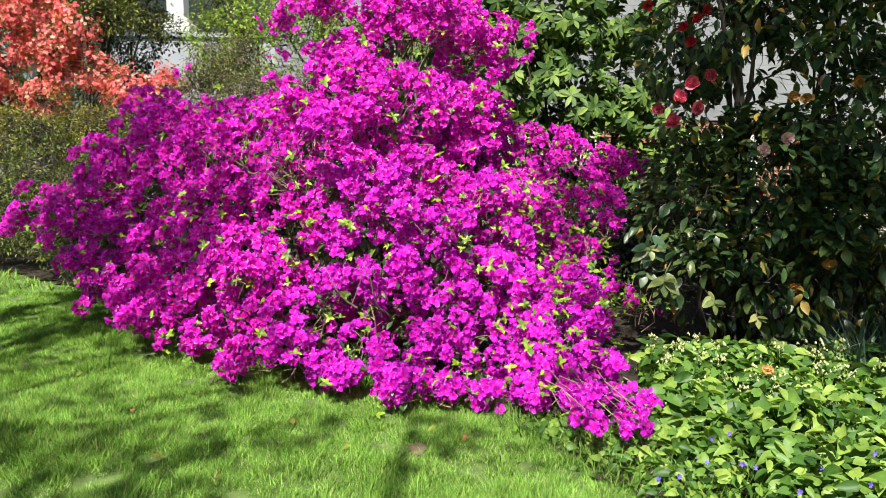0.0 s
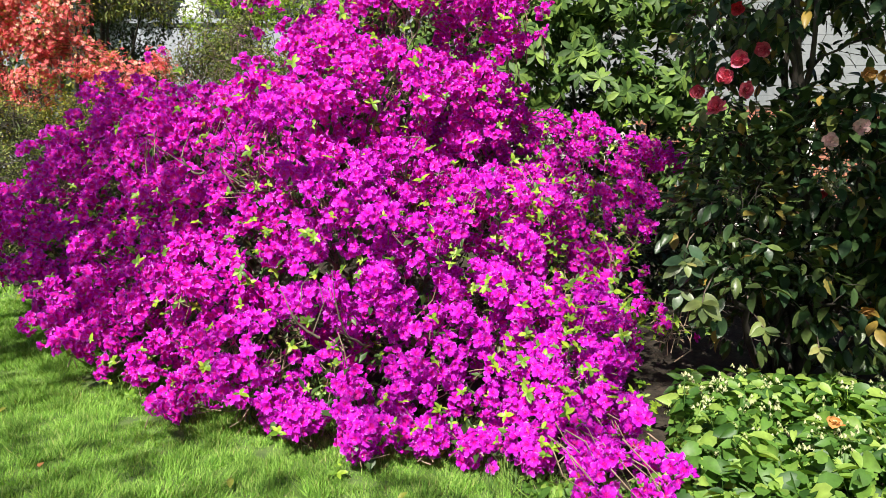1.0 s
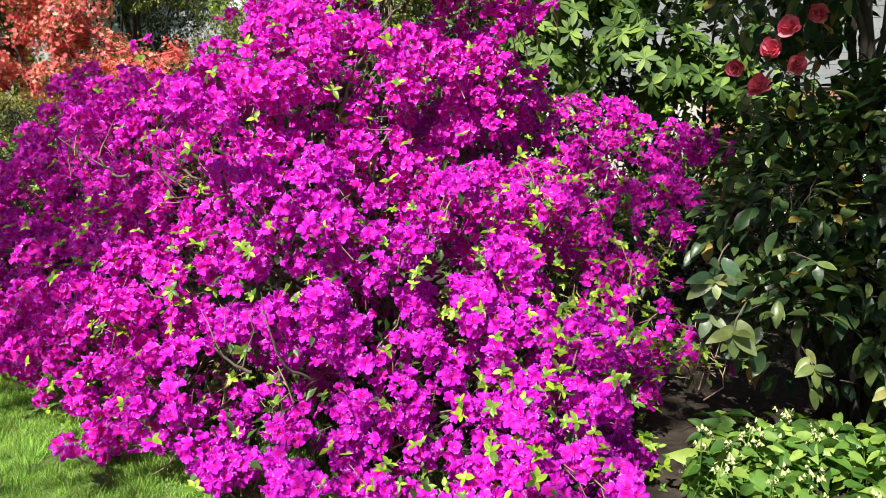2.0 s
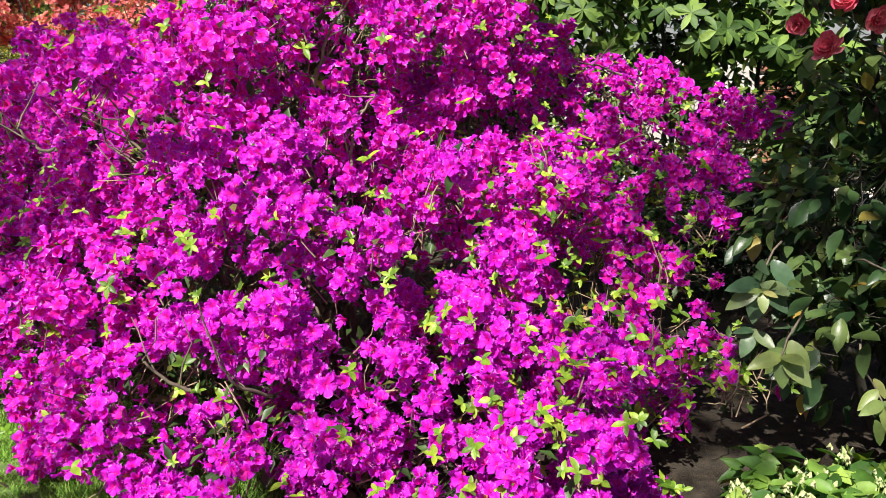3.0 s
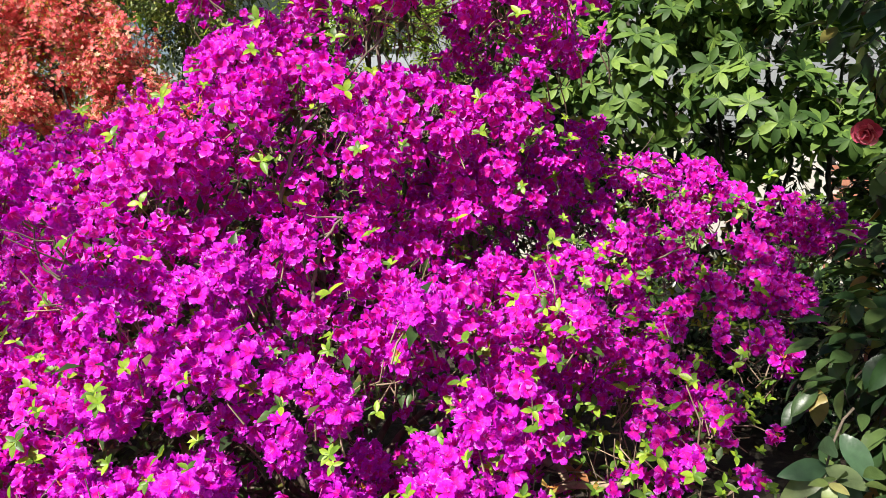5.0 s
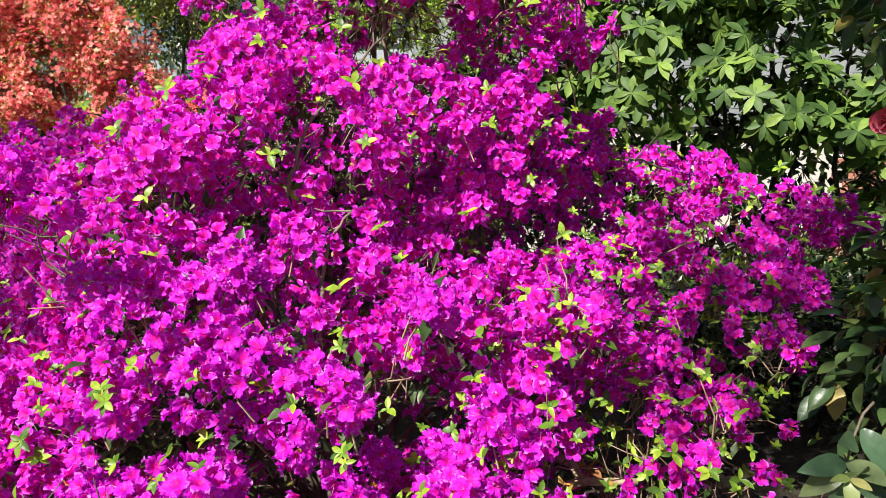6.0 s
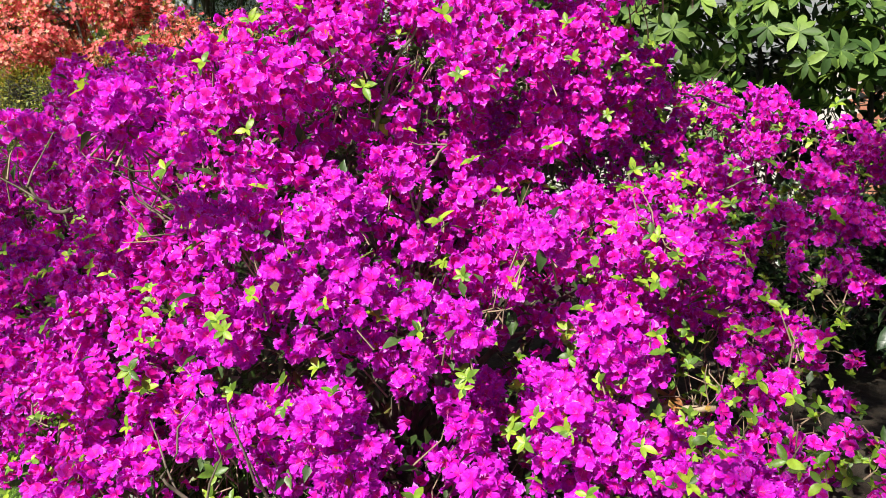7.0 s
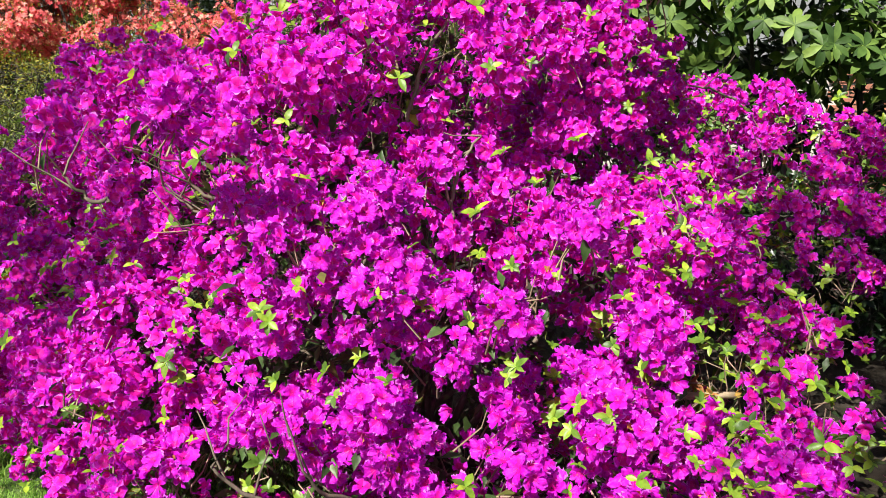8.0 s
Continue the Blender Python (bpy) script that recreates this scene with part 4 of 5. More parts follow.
def camellia():
    tree = thing("camellia_shrub", (1.8, 4.4, 0), "tall dark glossy camellia with rose-red and pale pink blooms", "shrub")
    ends = [(x, y, z) for x, y, z, r in CAMELLIA]
    limbs("stem", (1.75, 4.5, -0.05), ends, 0.028, 0.008, DARK_BARK, tree, 0.05)
    for line, r in CAMELLIA_STEMS:
        pts = np.array(line)
        for _ in range(2):
            pts = np.concatenate([pts[:1], np.stack([0.75 * pts[:-1] + 0.25 * pts[1:], 0.25 * pts[:-1] + 0.75 * pts[1:]], 1).reshape(-1, 3), pts[-1:]])
        pts[1:-1] += rng.normal(size=(len(pts) - 2, 3)) * 0.004
        child("stem", mesh_of("stem", *tube(pts, np.linspace(r, r * 0.5, len(pts)), 9)[:2], [DARK_BARK]), tree)
    P, U = inside(CAMELLIA, 14500, 0.22, 0.35)
    gap = np.array([noise.noise(Vector(p * 2.6)) for p in P])
    keep = gap > np.where(P[:, 2] > 1.2, -0.13, -0.26)
    for x, z, r in CAMELLIA_GAPS:
        keep &= np.hypot(P[:, 0] - x - 0.38 * (P[:, 1] - 4.5), P[:, 2] - z) > r * (0.55 + 1.4 * gap)
    P, U = P[keep], U[keep]
    A = P - (U + units(len(P)) * 0.8) * 0.09 - np.array([0, 0, 0.03])
    child("twig_mass", mesh_of("twig_mass", *twigs(A[::4], P[::4], 0.003, 0.0014)[:2], [DARK_BARK]), tree, kind="stuff")
    T = leaf_cloud(P + U * 0.03, U + np.array([0, -0.5, -0.2]), 0.088, 1.0, 0.05)
    pieces("leaf", BROAD, by_plan(T, 1.2, 3.4), [CAM_LEAF], tree, 300)
    rose = [(1.18, 4.3, 1.37), (1.27, 4.3, 1.3), (1.38, 4.28, 1.38), (1.36, 4.3, 1.51), (1.45, 4.28, 1.56), (1.31, 4.34, 1.44)]
    for p in rose:
        rosette(p, (rng.uniform(-0.9, 0.5), -1, rng.uniform(-0.7, 0.5)), rng.uniform(0.034, 0.046), [(8, 0.2), (7, 0.55), (6, 0.85), (5, 1.1), (4, 1.3)], [CAM_ROSE], tree)
    for p in [(1.34, 4.3, 1.74), (1.29, 4.3, 1.81), (1.1, 4.35, 1.93), (1.4, 4.3, 1.9), (1.36, 4.3, 1.86), (1.22, 4.3, 2.02), (1.7, 4.15, 0.93)]:
        rosette(p, (rng.uniform(-0.9, 0.6), -1, rng.uniform(-0.8, 0.4)), rng.uniform(0.024, 0.036), [(7, 0.4), (6, 0.8), (4, 1.2)], [CAM_RED], tree, label="small deep red bloom")
    for p in [(1.66, 3.76, 1.22), (1.57, 3.8, 1.16), (1.86, 3.85, 1.5)]:
        rosette(p, (-0.2, -1, 0.2), 0.03, [(6, 0.1), (5, 0.5), (3, 1.0)], [CAM_PALE], tree, label="pale pink open bloom")
    for p in [(1.78, 3.85, 1.42), (1.72, 3.86, 1.43), (2.0, 3.8, 1.5), (1.77, 3.8, 0.48), (1.95, 3.82, 0.6)]:
        rosette(p, (-0.1, -1, -0.3), 0.03, [(6, 0.3), (5, 0.9)], [CAM_SPENT], tree, label="spent brown bloom")
    for b, w, n, z, m in [((1.22, 3.97, 0.62), (-0.1, -0.16, -0.12), 6, 0.14, CAM_PALE_LEAF), ((1.16, 4.14, 0.74), (-0.07, -0.12, -0.1), 7, 0.14, CAM_GREY_LEAF), ((1.2, 4.1, 0.5), (-0.12, -0.1, 0.0), 5, 0.1, CAM_GREY_LEAF),
                          ((1.35, 3.95, 0.5), (0.02, -0.16, -0.1), 6, 0.09, CAM_PALE_LEAF), ((1.14, 4.05, 0.62), (-0.06, -0.12, 0.02), 5, 0.075, CAM_PALE_LEAF),
                          ((1.6, 3.95, 0.4), (0.0, -0.15, -0.08), 6, 0.09, CAM_PALE_LEAF), ((1.28, 4.4, 0.95), (-0.1, -0.12, 0.02), 6, 0.08, CAM_LEAF),
                          ((1.3, 3.9, 0.75), (0.04, -0.15, 0.0), 5, 0.09, CAM_LEAF), ((1.3, 4.35, 0.8), (-0.12, -0.1, -0.02), 5, 0.08, CAM_LEAF)]:
        sprig(b, w, n, z, [m], tree)


camellia()


# ---- other shrubs and small trees ----
def crumpled(lumps, n=5, share=0.5):
    """Each lump broken into smaller ones round its outside, for an uneven outline."""
    out = []
    for x, y, z, r in lumps:
        out.append((x, y, z, r * 0.72))
        for u in units(n):
            q = r * rng.uniform(0.55, 0.95)
            out.append((x + u[0] * q, y + u[1] * q, z + u[2] * q * 0.8, r * share * rng.uniform(0.5, 1.0)))
    return out


def uneven(P, U):
    """Leaves out some stretches, so that light and sight come through, and frays the outline."""
    g = np.array([noise.noise(Vector(p * 3.7)) + 0.5 * noise.noise(Vector(p * 8.3)) for p in P])
    k = g > -0.17
    return P[k] + units(k.sum()) * rng.uniform(0, 0.07, (k.sum(), 1)), U[k]


def leafy_shrub(name, label, lumps, count, size, shapes, mats, bark, base, r0, first=0, flowers=None, low=0.05, rim=0.4, category="shrub", whorl=0):
    """A shrub of stems, twigs and many leaves within round lumps."""
    ob = thing(name, base, label, category)
    limbs("stem", base, [(x, y, z) for x, y, z, r in lumps], r0, r0 * 0.25, bark, ob, 0.06)
    lumps = crumpled(lumps)
    P, U = uneven(*inside(lumps, int(count * 1.4), low, rim))
    A = P - (U + units(len(P)) * 0.9) * 0.12
    child("twig_mass", mesh_of("twig_mass", *twigs(A[::9], P[::9], 0.005, 0.0015)[:2], [bark]), ob, kind="stuff")
    if whorl:
        idx = np.repeat(np.arange(len(P)), whorl)
        ax = U + np.array([0, -0.3, 0.6])
        ax /= np.linalg.norm(ax, axis=1, keepdims=True)
        e1 = np.cross(ax, units(len(ax)))
        e1 /= np.linalg.norm(e1, axis=1, keepdims=True)
        e2 = np.cross(ax, e1)
        turn = np.tile(np.arange(whorl) * 6.28 / whorl, len(P)) + rng.normal(size=len(idx)) * 0.22
        D = e1[idx] * np.cos(turn)[:, None] + e2[idx] * np.sin(turn)[:, None] + ax[idx] * (rng.uniform(-0.25, 0.5, len(P))[idx] + rng.normal(size=len(idx)) * 0.12)[:, None]
        T = aimed(P[idx], D, ax[idx], size * rng.uniform(0.7, 1.15, len(idx)))
    else:
        T = leaf_cloud(P, U, size, 0.9, 0.35)
    pieces("leaf", shapes, by_plan(T, 0.5, 3.0), mats, ob, first)
    if flowers:
        n, s, fm = flowers
        Pf, Nf = uneven(*inside(lumps, int(n * 1.4), low, 0.3))
        up = Nf + units(len(Pf)) * 0.6 + np.array([0, -0.3, 0.5])
        T = poses(Pf, up, rng.uniform(0, 6.28, len(Pf)), s * rng.uniform(0.8, 1.2, len(Pf)))
        pieces("flower", STARS, by_plan(T, -1.5, 4.0), fm, ob, 0)
    return ob


leafy_shrub("rhododendron", "large-leaved green rhododendron behind the azalea", [(0.5, 7.0, 1.7, 0.6), (1.1, 7.0, 1.5, 0.6), (1.6, 7.1, 1.6, 0.5), (2.0, 7.2, 1.2, 0.5), (0.9, 7.2, 2.4, 0.7), (1.6, 7.2, 2.3, 0.5), (0.2, 7.3, 2.3, 0.5), (-0.1, 7.3, 1.6, 0.5), (-0.3, 7.5, 2.5, 0.5), (0.9, 6.9, 0.8, 0.5), (1.9, 6.9, 0.8, 0.5)],
            1050, 0.112, LONG, [RHODO], DARK_BARK, (1.3, 7.3, 0), 0.02, 300, low=0.3, rim=0.5, whorl=9)
leafy_shrub("small_leaved_shrub", "fine-leaved olive evergreen shrub beside the azalea", [(-3.3, 6.2, 0.5, 0.5), (-2.9, 5.7, 0.5, 0.42), (-3.7, 6.4, 0.7, 0.5), (-2.75, 5.85, 0.85, 0.4), (-2.3, 5.75, 1.0, 0.36), (-2.5, 5.4, 0.4, 0.35), (-3.9, 6.6, 0.5, 0.6), (-1.9, 5.8, 0.95, 0.4), (-3.2, 6.2, 1.0, 0.4)],
            26000, 0.036, SLIM, [FINE], DARK_BARK, (-2.9, 6.0, 0), 0.012, 100, rim=0.3)
leafy_shrub("coral_azalea", "coral-red azalea in full bloom", [(-4.2, 7.4, 2.0, 0.45), (-3.7, 7.4, 1.95, 0.36), (-3.4, 7.4, 2.2, 0.26), (-3.3, 7.4, 1.75, 0.26), (-2.95, 7.3, 1.6, 0.3), (-2.6, 7.25, 1.58, 0.24), (-4.3, 7.5, 2.6, 0.4), (-4.7, 7.4, 1.7, 0.45), (-3.8, 7.4, 1.5, 0.3), (-4.5, 7.4, 2.3, 0.4), (-3.9, 7.4, 2.35, 0.33), (-4.3, 7.2, 1.65, 0.36)],
            13000, 0.032, TINY, [YELLOWISH], DARK_BARK, (-3.7, 7.6, 0), 0.03, 0, flowers=(18500, 0.021, [CORAL]), rim=0.1)
leafy_shrub("yellow_green_shrub", "yellow-green low shrub under the coral azalea", [(-3.7, 7.0, 1.2, 0.36), (-3.1, 7.0, 1.2, 0.34), (-4.3, 7.0, 1.2, 0.42), (-2.6, 6.9, 1.15, 0.32), (-2.2, 6.8, 1.1, 0.25), (-3.3, 7.0, 0.7, 0.4)], 22000, 0.027, TINY, [YELLOWISH], DARK_BARK, (-3.3, 7.0, 0), 0.015, 0, rim=0.25)
leafy_shrub("garden_hedge", "tall mixed green hedge at the garden's edge", [(-5.0, 9.8, 1.2, 0.8), (-6.0, 9.6, 1.4, 0.9), (-7.0, 9.2, 1.5, 0.9), (-5.2, 9.8, 2.6, 0.7), (-6.2, 9.6, 2.8, 0.8), (-7.2, 9.3, 3.0, 0.8), (-8.0, 8.8, 2.0, 1.0)], 14000, 0.08, TINY, [FINE], DARK_BARK, (-6.2, 9.6, 0), 0.04, 0, rim=0.3)
leafy_shrub("dark_evergreen", "dense dark evergreen tree near the house", [(-3.6, 9.0, 2.2, 0.5), (-3.75, 9.0, 2.9, 0.5), (-4.2, 9.2, 2.6, 0.6), (-3.9, 9.2, 1.6, 0.6), (-4.6, 9.0, 3.2, 0.7), (-3.2, 9.7, 0.7, 0.7), (-2.4, 9.5, 0.8, 0.7), (-4.2, 9.8, 0.8, 0.8), (-1.7, 9.3, 0.7, 0.6)], 30000, 0.05, TINY, [HOLLY], DARK_BARK, (-3.9, 9.1, 0), 0.05, 0, rim=0.4, category="tree")
# overlay on the dark evergreen: its sunlit top put into lighter olive leaves
leafy_shrub("evergreen_sunlit_top", "top of the dark evergreen, sunlight put into its olive-green leaves", [(-3.65, 8.55, 2.5, 0.36), (-3.25, 8.6, 2.45, 0.28), (-3.95, 8.5, 2.75, 0.4), (-3.45, 8.6, 2.85, 0.35), (-4.6, 8.4, 3.0, 0.5)], 9000, 0.06, SLIM, [FINE], DARK_BARK, (-4.3, 8.9, 0), 0.03, 0, rim=0.4, category="tree")
# added screen: dark leaves stand in for the deep shade behind the rhododendron
leafy_shrub("added_dark_screen", "dense dark evergreen screen added to darken the gaps before the house", [(-1.3, 8.8, 1.0, 0.7), (-0.7, 8.6, 1.9, 0.7), (-0.4, 8.3, 1.2, 0.7), (0.5, 8.3, 1.3, 0.8), (1.5, 8.3, 1.2, 0.8), (2.6, 8.3, 0.8, 0.6), (3.5, 8.2, 0.6, 0.6), (0.2, 8.4, 2.5, 0.8), (1.2, 8.4, 2.5, 0.7), (2.2, 8.4, 1.6, 0.5), (2.9, 8.5, 2.6, 0.5)], 9000, 0.13, TINY, [HOLLY], DARK_BARK, (1.3, 8.4, 0), 0.04, 0, rim=0.3, category="tree")
# added hedge whose dark leaves give the black shade low behind the camellia
leafy_shrub("added_dark_hedge", "dark evergreen hedge added for the black gaps behind the camellia", [(0.7, 6.3, 0.4, 0.45), (1.2, 6.2, 0.5, 0.5), (1.7, 6.0, 0.4, 0.5), (2.4, 6.0, 0.45, 0.5), (3.1, 5.9, 0.5, 0.55), (3.8, 5.8, 0.5, 0.6), (3.0, 5.9, 1.0, 0.4), (3.8, 5.8, 1.2, 0.5)], 15000, 0.06, TINY, [HOLLY], DARK_BARK, (2.6, 6.1, 0), 0.02, 0, rim=0.4)
sapling = leafy_shrub("spring_sapling", "young tree with fresh light green leaves", [(-2.35, 8.2, 2.15, 0.4), (-2.45, 8.3, 1.8, 0.3), (-1.9, 8.0, 1.9, 0.45), (-1.5, 8.2, 2.4, 0.5), (-2.2, 8.2, 2.9, 0.5), (-1.2, 8.3, 3.1, 0.5), (-1.0, 8.2, 2.2, 0.5), (-2.3, 8.2, 2.55, 0.38), (-1.9, 8.1, 2.3, 0.4)], 13000, 0.044, TINY, [SPRING], DARK_BARK, (-1.7, 8.2, 0), 0.03, 0, rim=0.2, category="tree")
child("trunk", mesh_of("trunk", *tube([(-1.75, 8.1, 0), (-1.8, 8.05, 1.2), (-1.9, 7.9, 1.95), (-2.2, 7.85, 2.5), (-2.45, 7.85, 3.1)], [0.03, 0.026, 0.02, 0.015, 0.012], 8)[:2], [DARK_BARK]), sapling, "dark bent trunk")
leafy_shrub("olive_shrub", "twiggy olive-green shrub behind the azalea", [(-2.0, 6.9, 1.2, 0.45), (-1.6, 6.9, 1.5, 0.4), (-1.2, 7.0, 1.5, 0.45), (-0.8, 7.0, 1.5, 0.45), (-2.2, 7.0, 0.8, 0.5), (-1.3, 6.9, 0.9, 0.5), (-2.2, 7.2, 1.6, 0.35), (-1.9, 7.3, 1.9, 0.3), (-0.4, 7.1, 1.2, 0.5), (-0.6, 7.0, 0.7, 0.5), (-2.35, 7.3, 1.5, 0.3), (-2.1, 7.4, 1.75, 0.3)], 33000, 0.03, TINY, [FINE], BARK, (-1.6, 7.0, 0), 0.02, 0, rim=0.3)


leafy_shrub("young_yellow_shrub", "low yellow-green leafy shrub beside the camellia", [(2.35, 4.6, 0.34, 0.2), (2.55, 4.5, 0.46, 0.2), (2.75, 4.5, 0.36, 0.24)], 1500, 0.055, PLAIN, [YELLOWISH], DARK_BARK, (2.5, 4.6, -0.05), 0.008, 60, low=0.02)


# ---- planted bed at the lawn's edge ----
BELL = azalea_flower(50, 0.35, (0.0, 0.5, 1.0), 3, 1)


def ground_cover():
    bed = thing("ground_cover", (1.6, 3.3, 0), "green heart-leaved ground cover with small violets", "plants")
    n = 15500
    X, Y = rng.uniform(0.2, 3.5, n), rng.uniform(2.0, 3.98, n)
    inner = X - (0.36 + np.clip(2.96 - Y, 0, 2) * 0.72)
    patch = np.array([noise.noise(Vector((a * 4, b * 4, 9))) for a, b in zip(X, Y)])
    k = is_bed(X, Y) & ((X > 0.88 + 0.25 * (Y - 3.2)) | (Y < 3.2)) & (rng.random(n) < np.clip(0.5 + inner * 2.0, 0, 1)) & (patch > -0.36)
    X, Y, inner = X[k], Y[k], inner[k]
    H = (0.03 + 0.2 * rng.random(len(X)) ** 1.3) * np.clip((X - 0.45 + (Y - 2.6) * 0.4) / 0.8, 0.3, 1)
    Z = ground_height(X, Y)
    a = rng.uniform(0, 6.28, len(X))
    tip = np.stack([X, Y, Z + H], 1)
    foot = np.stack([X + 0.03 * np.cos(a), Y + 0.03 * np.sin(a), Z], 1)
    child("stalk_mass", mesh_of("stalk_mass", *twigs(foot[::5], tip[::5], 0.0015, 0.001)[:2], [GROUND_LEAF]), bed, kind="stuff")
    D = np.stack([np.cos(a), np.sin(a), rng.uniform(-0.6, 0.4, len(X))], 1)
    T = aimed(tip, D, np.array([0, -0.35, 0.9]) + units(len(X)) * 0.85, rng.uniform(0.55, 1.15, len(X)) * np.clip(0.044 + inner * 0.045, 0.04, 0.078))
    pieces("leaf", HEART, by_plan(T, 0.9, 2.6), [GROUND_LEAF], bed, 300)
    v = rng.choice(np.flatnonzero((inner < 0.7) & (Y < 2.75)), 40, replace=False)
    T = poses(tip[v] + np.array([0, -0.02, 0.05]), np.array([0, -1, 0.5]) + units(40) * 0.5, rng.uniform(0, 6, 40), np.full(40, 0.01))
    pieces("violet", SMALL_FLOWERS[:1], T, [VIOLET, VIOLET, CREAM, VIOLET], bed, 40, "blue-violet flower")
    heads = []
    back = np.flatnonzero((Y > 3.15) & (Y < 3.95) & (X > 0.8) & (X < 2.6))
    for q in tip[rng.choice(back, 110, replace=False)]:
        top = q + np.array([rng.normal() * 0.03, rng.normal() * 0.03, rng.uniform(0.04, 0.12)])
        child("stalk", mesh_of("stalk", *tube(bent(q - np.array([0, 0, 0.1]), top, 0, 4, 0.03), np.linspace(0.003, 0.0015, 4), 5)[:2], [GROUND_LEAF]), bed)
        m = 9
        P = top + units(m) * 0.032 - np.array([0, 0, 0.012])
        heads.append(poses(P, np.array([0, -0.3, -1.0]) + units(m) * 0.45, rng.uniform(0, 6, m), rng.uniform(0.012, 0.018, m)))
    pieces("bell_flower", [BELL], by_plan(np.concatenate(heads), 1.2, 3.2), [CREAM] * 4, bed, 300, "small cream bell")


ground_cover()
for i, (x, y, z) in enumerate([(1.46, 3.31, 0.19)]):
    ob = thing("fallen_bloom", (x, y, z), "faded orange camellia bloom lying on green leaves", "flower", "fallen blooms")
    rosette((x, y, z), (0, -0.5, 1), 0.028, [(6, 0.2), (4, 0.8)], [ORANGE], ob, "petal_rosette")


def strap_clump(at, n=80):
    ob = thing("strap_leaf_clump", at, "clump of upright blue-green strap leaves", "plant")
    shapes = [leaf_shape(0.05, 0.3, d, 6, 0.5) for d in (0.1, 0.35, 0.6)]
    P = np.array(at) + np.c_[rng.normal(size=(n, 2)) * 0.09, np.zeros(n)]
    D = np.c_[rng.normal(size=(n, 2)) * 0.35, np.ones(n)]
    pieces("strap_leaf", shapes, aimed(P, D, np.c_[-D[:, :2] * 3, np.full(n, 0.2)] + units(n) * 0.1, rng.uniform(0.3, 0.45, n)), [STRAP], ob, n)


strap_clump((2.15, 3.8, -0.05), 110)
strap_clump((2.4, 3.9, -0.05), 110)

# ---- house ----
house = thing("house", (0, 12, 0), "white clapboard house with brick base and porch", "house")
part("wall_core", box((-2.4, 11.1, 0), (9, 18, 6.2)), MORTAR, house)
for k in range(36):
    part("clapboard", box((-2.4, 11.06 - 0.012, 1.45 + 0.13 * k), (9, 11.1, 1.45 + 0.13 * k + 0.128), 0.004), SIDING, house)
bd = bpy.data.meshes.new("brick")
bb = box((0, 0, 0), (0.2, 0.05, 0.062), 0.004)
bb.to_mesh(bd)
bb.free()
bd.materials.append(BRICK)
for r in range(19):
    for c in range(15):
        x = 2.2 + c * 0.212 + (0.106 if r % 2 else 0)
        ob = child("brick", bd, house)
        ob.matrix_basis = Matrix.Translation((x, 11.06, 0.01 + r * 0.074))
win = part("window", box((3.6, 11.0, 0.35), (4.5, 11.08, 1.25), 0.006), WHITE, house)
part("pane", box((3.7, 10.99, 0.45), (4.4, 11.02, 1.15)), GLASS, win)
part("sill", box((3.55, 10.94, 0.3), (4.55, 11.08, 0.35), 0.006), WHITE, win)
part("porch_apron", box((-9, 13.0, 0), (-2.4, 16, 2.72)), GREY, house)
part("porch_floor", box((-9.1, 12.94, 2.72), (-2.4, 16, 2.8), 0.01), GREY, house)
for x in (-4.45, -7.0, -2.55):
    col = part("column", box((x - 0.14, 12.98, 2.8), (x + 0.14, 13.26, 5.0), 0.01), WHITE, house)
    part("plinth", box((x - 0.24, 12.95, 2.8), (x + 0.24, 13.34, 2.96), 0.02), WHITE, col)
    part("collar", box((x - 0.19, 12.96, 2.96), (x + 0.19, 13.3, 3.04), 0.02), WHITE, col)
part("porch_wall", box((-9, 15.5, 2.5), (-2.4, 15.8, 5.2)), GREY, house)
part("porch_roof", box((-9.2, 12.6, 5.0), (-2.2, 16, 5.2)), WHITE, house)
rf = bmesh.new()
vs = [rf.verts.new(c) for c in ((-2.8, 10.6, 6.1), (9.4, 10.6, 6.1), (9.4, 18.4, 6.1), (-2.8, 18.4, 6.1), (-2.8, 14.5, 9), (9.4, 14.5, 9))]
for f in ((0, 1, 5, 4), (2, 3, 4, 5), (1, 2, 5), (3, 0, 4), (3, 2, 1, 0)):
    rf.faces.new([vs[i] for i in f])
part("roof", rf, ROOF, house)
tagged(new("path", mesh_of("path", [(-1, 9.3, 0.02), (9, 9.3, 0.02), (9, 10.6, 0.02), (-1, 10.6, 0.02), (-1, 9.3, -0.1), (9, 9.3, -0.1)], [(0, 1, 2), (0, 2, 3), (4, 5, 1), (4, 1, 0)], [PAVE])), "pale concrete path before the house", "path", kind="structure")


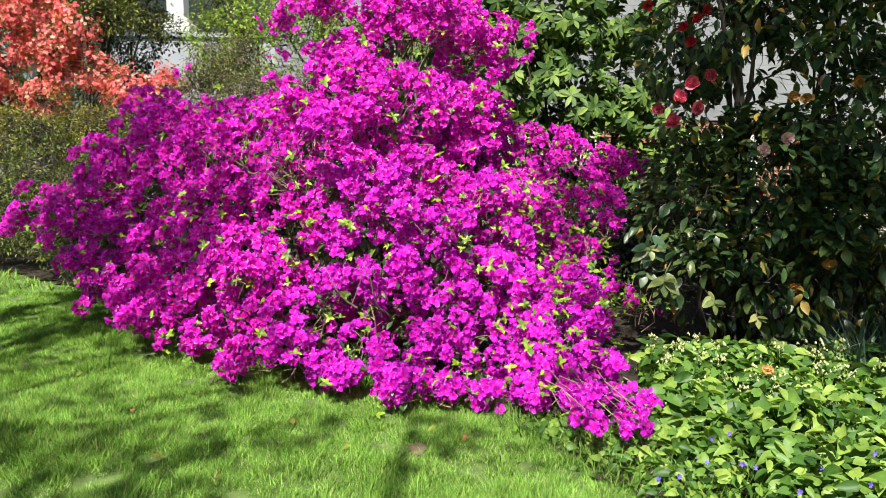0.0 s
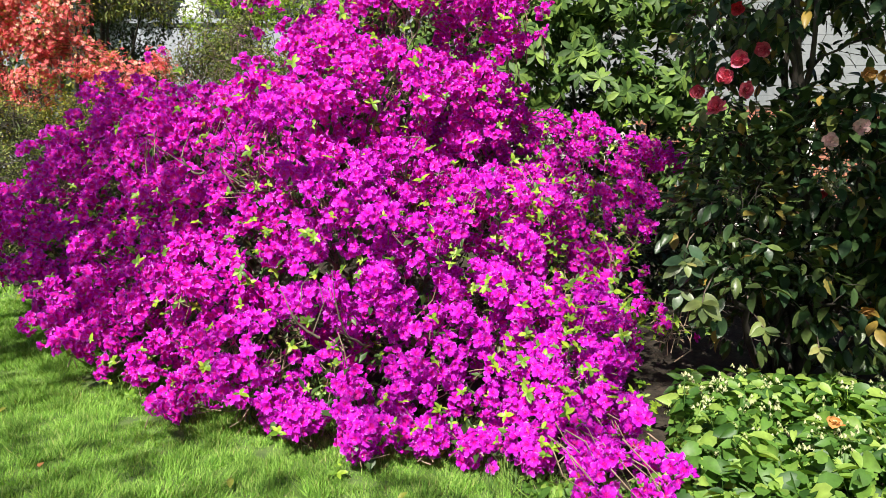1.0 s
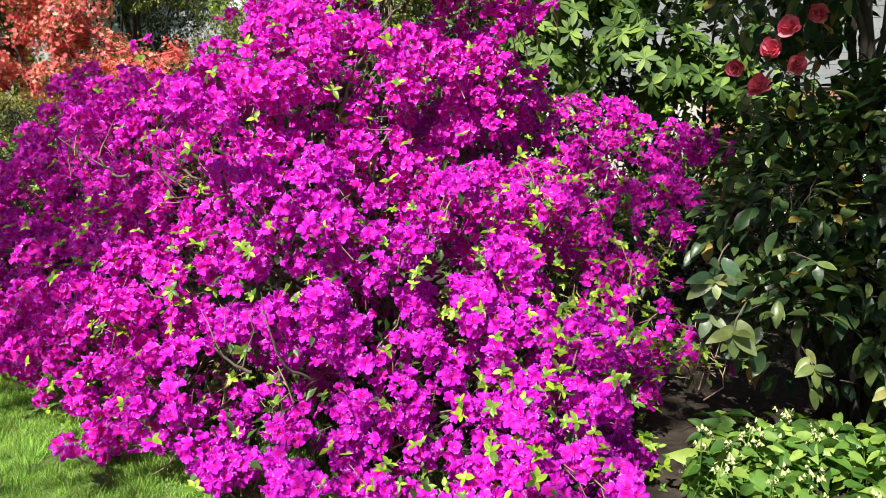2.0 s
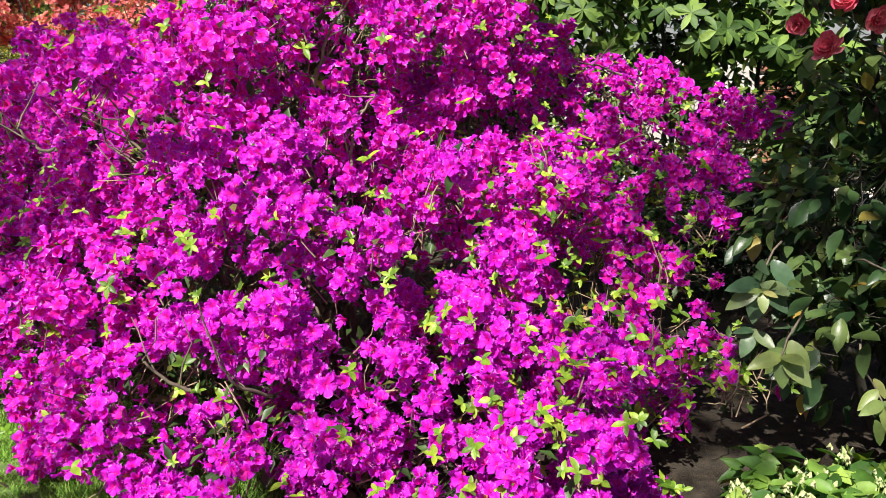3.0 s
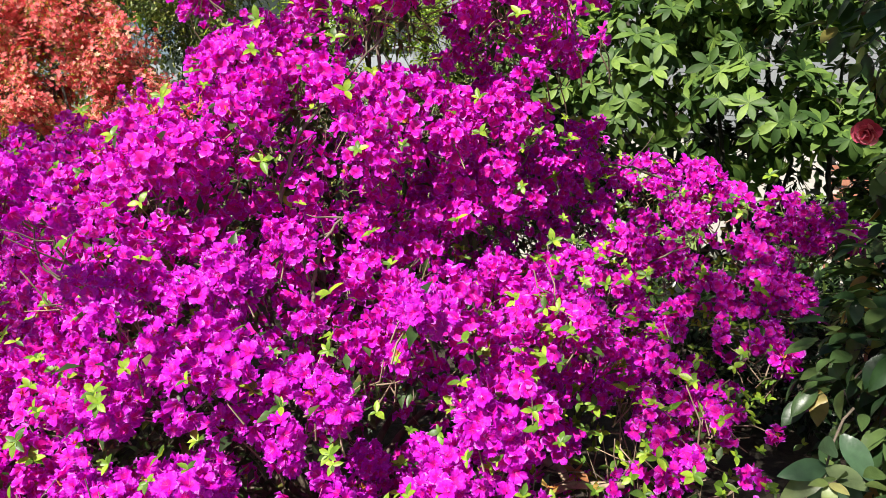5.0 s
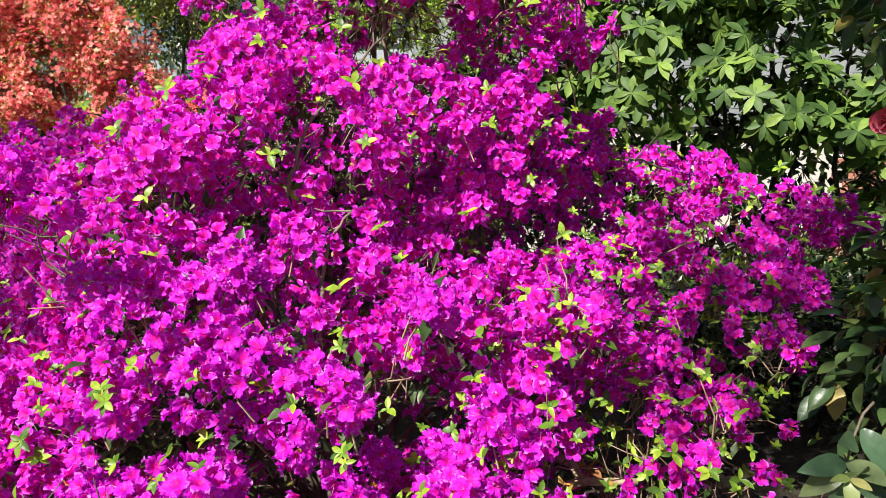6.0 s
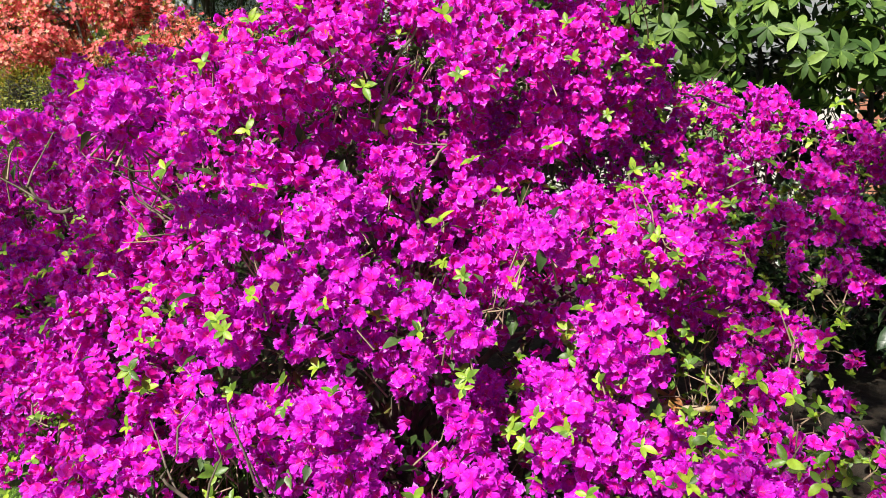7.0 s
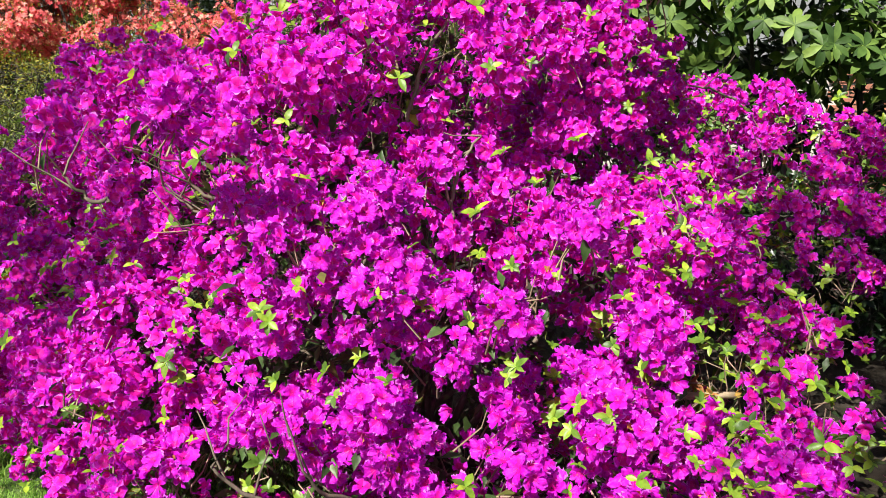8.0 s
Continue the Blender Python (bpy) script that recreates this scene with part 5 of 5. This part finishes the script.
# ---- trees ----
def big_tree(base, height, spread, clumps, per, size, mat, label, crown_low=0.45, middle=None, clump=0.0, stretch=1.0, extra=()):
    ob = thing("tree", base, label, "tree")
    b = np.array(base, float)
    top = b + [0, 0, height * 0.7]
    child("trunk", mesh_of("trunk", *tube(bent(b, top, 0, 8, 0.02), np.linspace(height * 0.025, height * 0.008, 8), 9)[:2], [DARK_BARK]), ob)
    C = np.array([*(middle or b[:2]), b[2]]) + np.c_[units(clumps)[:, :2] * rng.uniform(0.1, 1, (clumps, 1)) * spread * np.array([1, stretch]), rng.uniform(crown_low, 1, clumps) * height]
    for c in C[:14]:
        s = b + [0, 0, height * rng.uniform(0.3, 0.6)]
        child("limb", mesh_of("limb", *tube(bent(s, c, 0.06, 6, 0.05), np.linspace(height * 0.009, height * 0.002, 6), 6)[:2], [DARK_BARK]), ob)
    lumps = [(*c, rng.uniform(0.5, 1.0) * (clump or spread * 0.3)) for c in C] + list(extra)
    P, U = inside(lumps, clumps * per, 1.0, 0.2)
    V, F, M = joined(TINY, rng.integers(0, 3, len(P)), leaf_cloud(P, U, size, 0.9, 0.2))
    child("crown", mesh_of("crown", V, F, [mat], M), ob, kind="stuff")


big_tree((-3.6, -6.2, 0), 7, 2.3, 84, 24, 0.09, SPRING, "tall shade tree with fresh spring leaves over the lawn", 0.65, (-2.9, -2.4), 0.16, 0.9)
# added tree out of view, crown and extra clumps set to shade the left wing
big_tree((-4.2, -0.6, 0), 7, 1.7, 120, 26, 0.09, SPRING, "unseen slim tree added to shade the azalea's left, with fresh spring leaves", 0.65, (-3.0, 0.8), 0.19, 1.0, [(-2.5, -0.4, 6.2, 0.2), (-2.9, -0.2, 6.2, 0.2)])
# added tree out of view, its crown placed to shade right wing and camellia
big_tree((3.4, -1.4, 0), 8, 0.95, 58, 24, 0.11, SPRING, "unseen broad tree added to shade the azalea's right and the camellia", 0.75, (0.35, 0.12), 0.22)
# added tree out of view; each extra clump blocks sun from one chosen spot
big_tree((4.9, -3.2, 0), 8, 0.95, 36, 34, 0.11, SPRING, "unseen tree added to shade the camellia and right flank, with scattered leaf clumps", 0.75, (0.85, -0.7), 0.22, 1.0, [(-1.08, -2.9, 7.0, 0.15), (-0.92, -3.0, 7.0, 0.15), (-0.76, -2.3, 7.0, 0.2), (-0.5, -0.3, 7.0, 0.26), (-0.35, -0.12, 7.0, 0.24), (-0.68, -0.5, 7.0, 0.22), (-0.22, 0.1, 7.0, 0.24), (-0.45, 0.06, 7.2, 0.2), (-0.14, -0.1, 7.0, 0.22), (-0.6, -1.7, 7.0, 0.26), (-0.4, -1.45, 7.0, 0.22), (-0.5, -1.1, 7.0, 0.26), (-0.3, -0.85, 7.0, 0.22), (-0.2, -0.5, 7.0, 0.22), (0.0, -1.45, 7.0, 0.22), (0.35, -1.4, 7.0, 0.28), (0.7, -1.4, 7.0, 0.28), (1.0, -1.35, 7.0, 0.28)])
big_tree((-9, 20, 0), 12, 5, 24, 130, 0.3, SPRING, "tall spring tree behind the house")
big_tree((-14, 16, 0), 10, 5, 24, 130, 0.3, RHODO, "tall green tree beyond the garden")
big_tree((-7, 11, 0), 7, 2.5, 24, 260, 0.14, SPRING, "slender spring tree beside the porch")
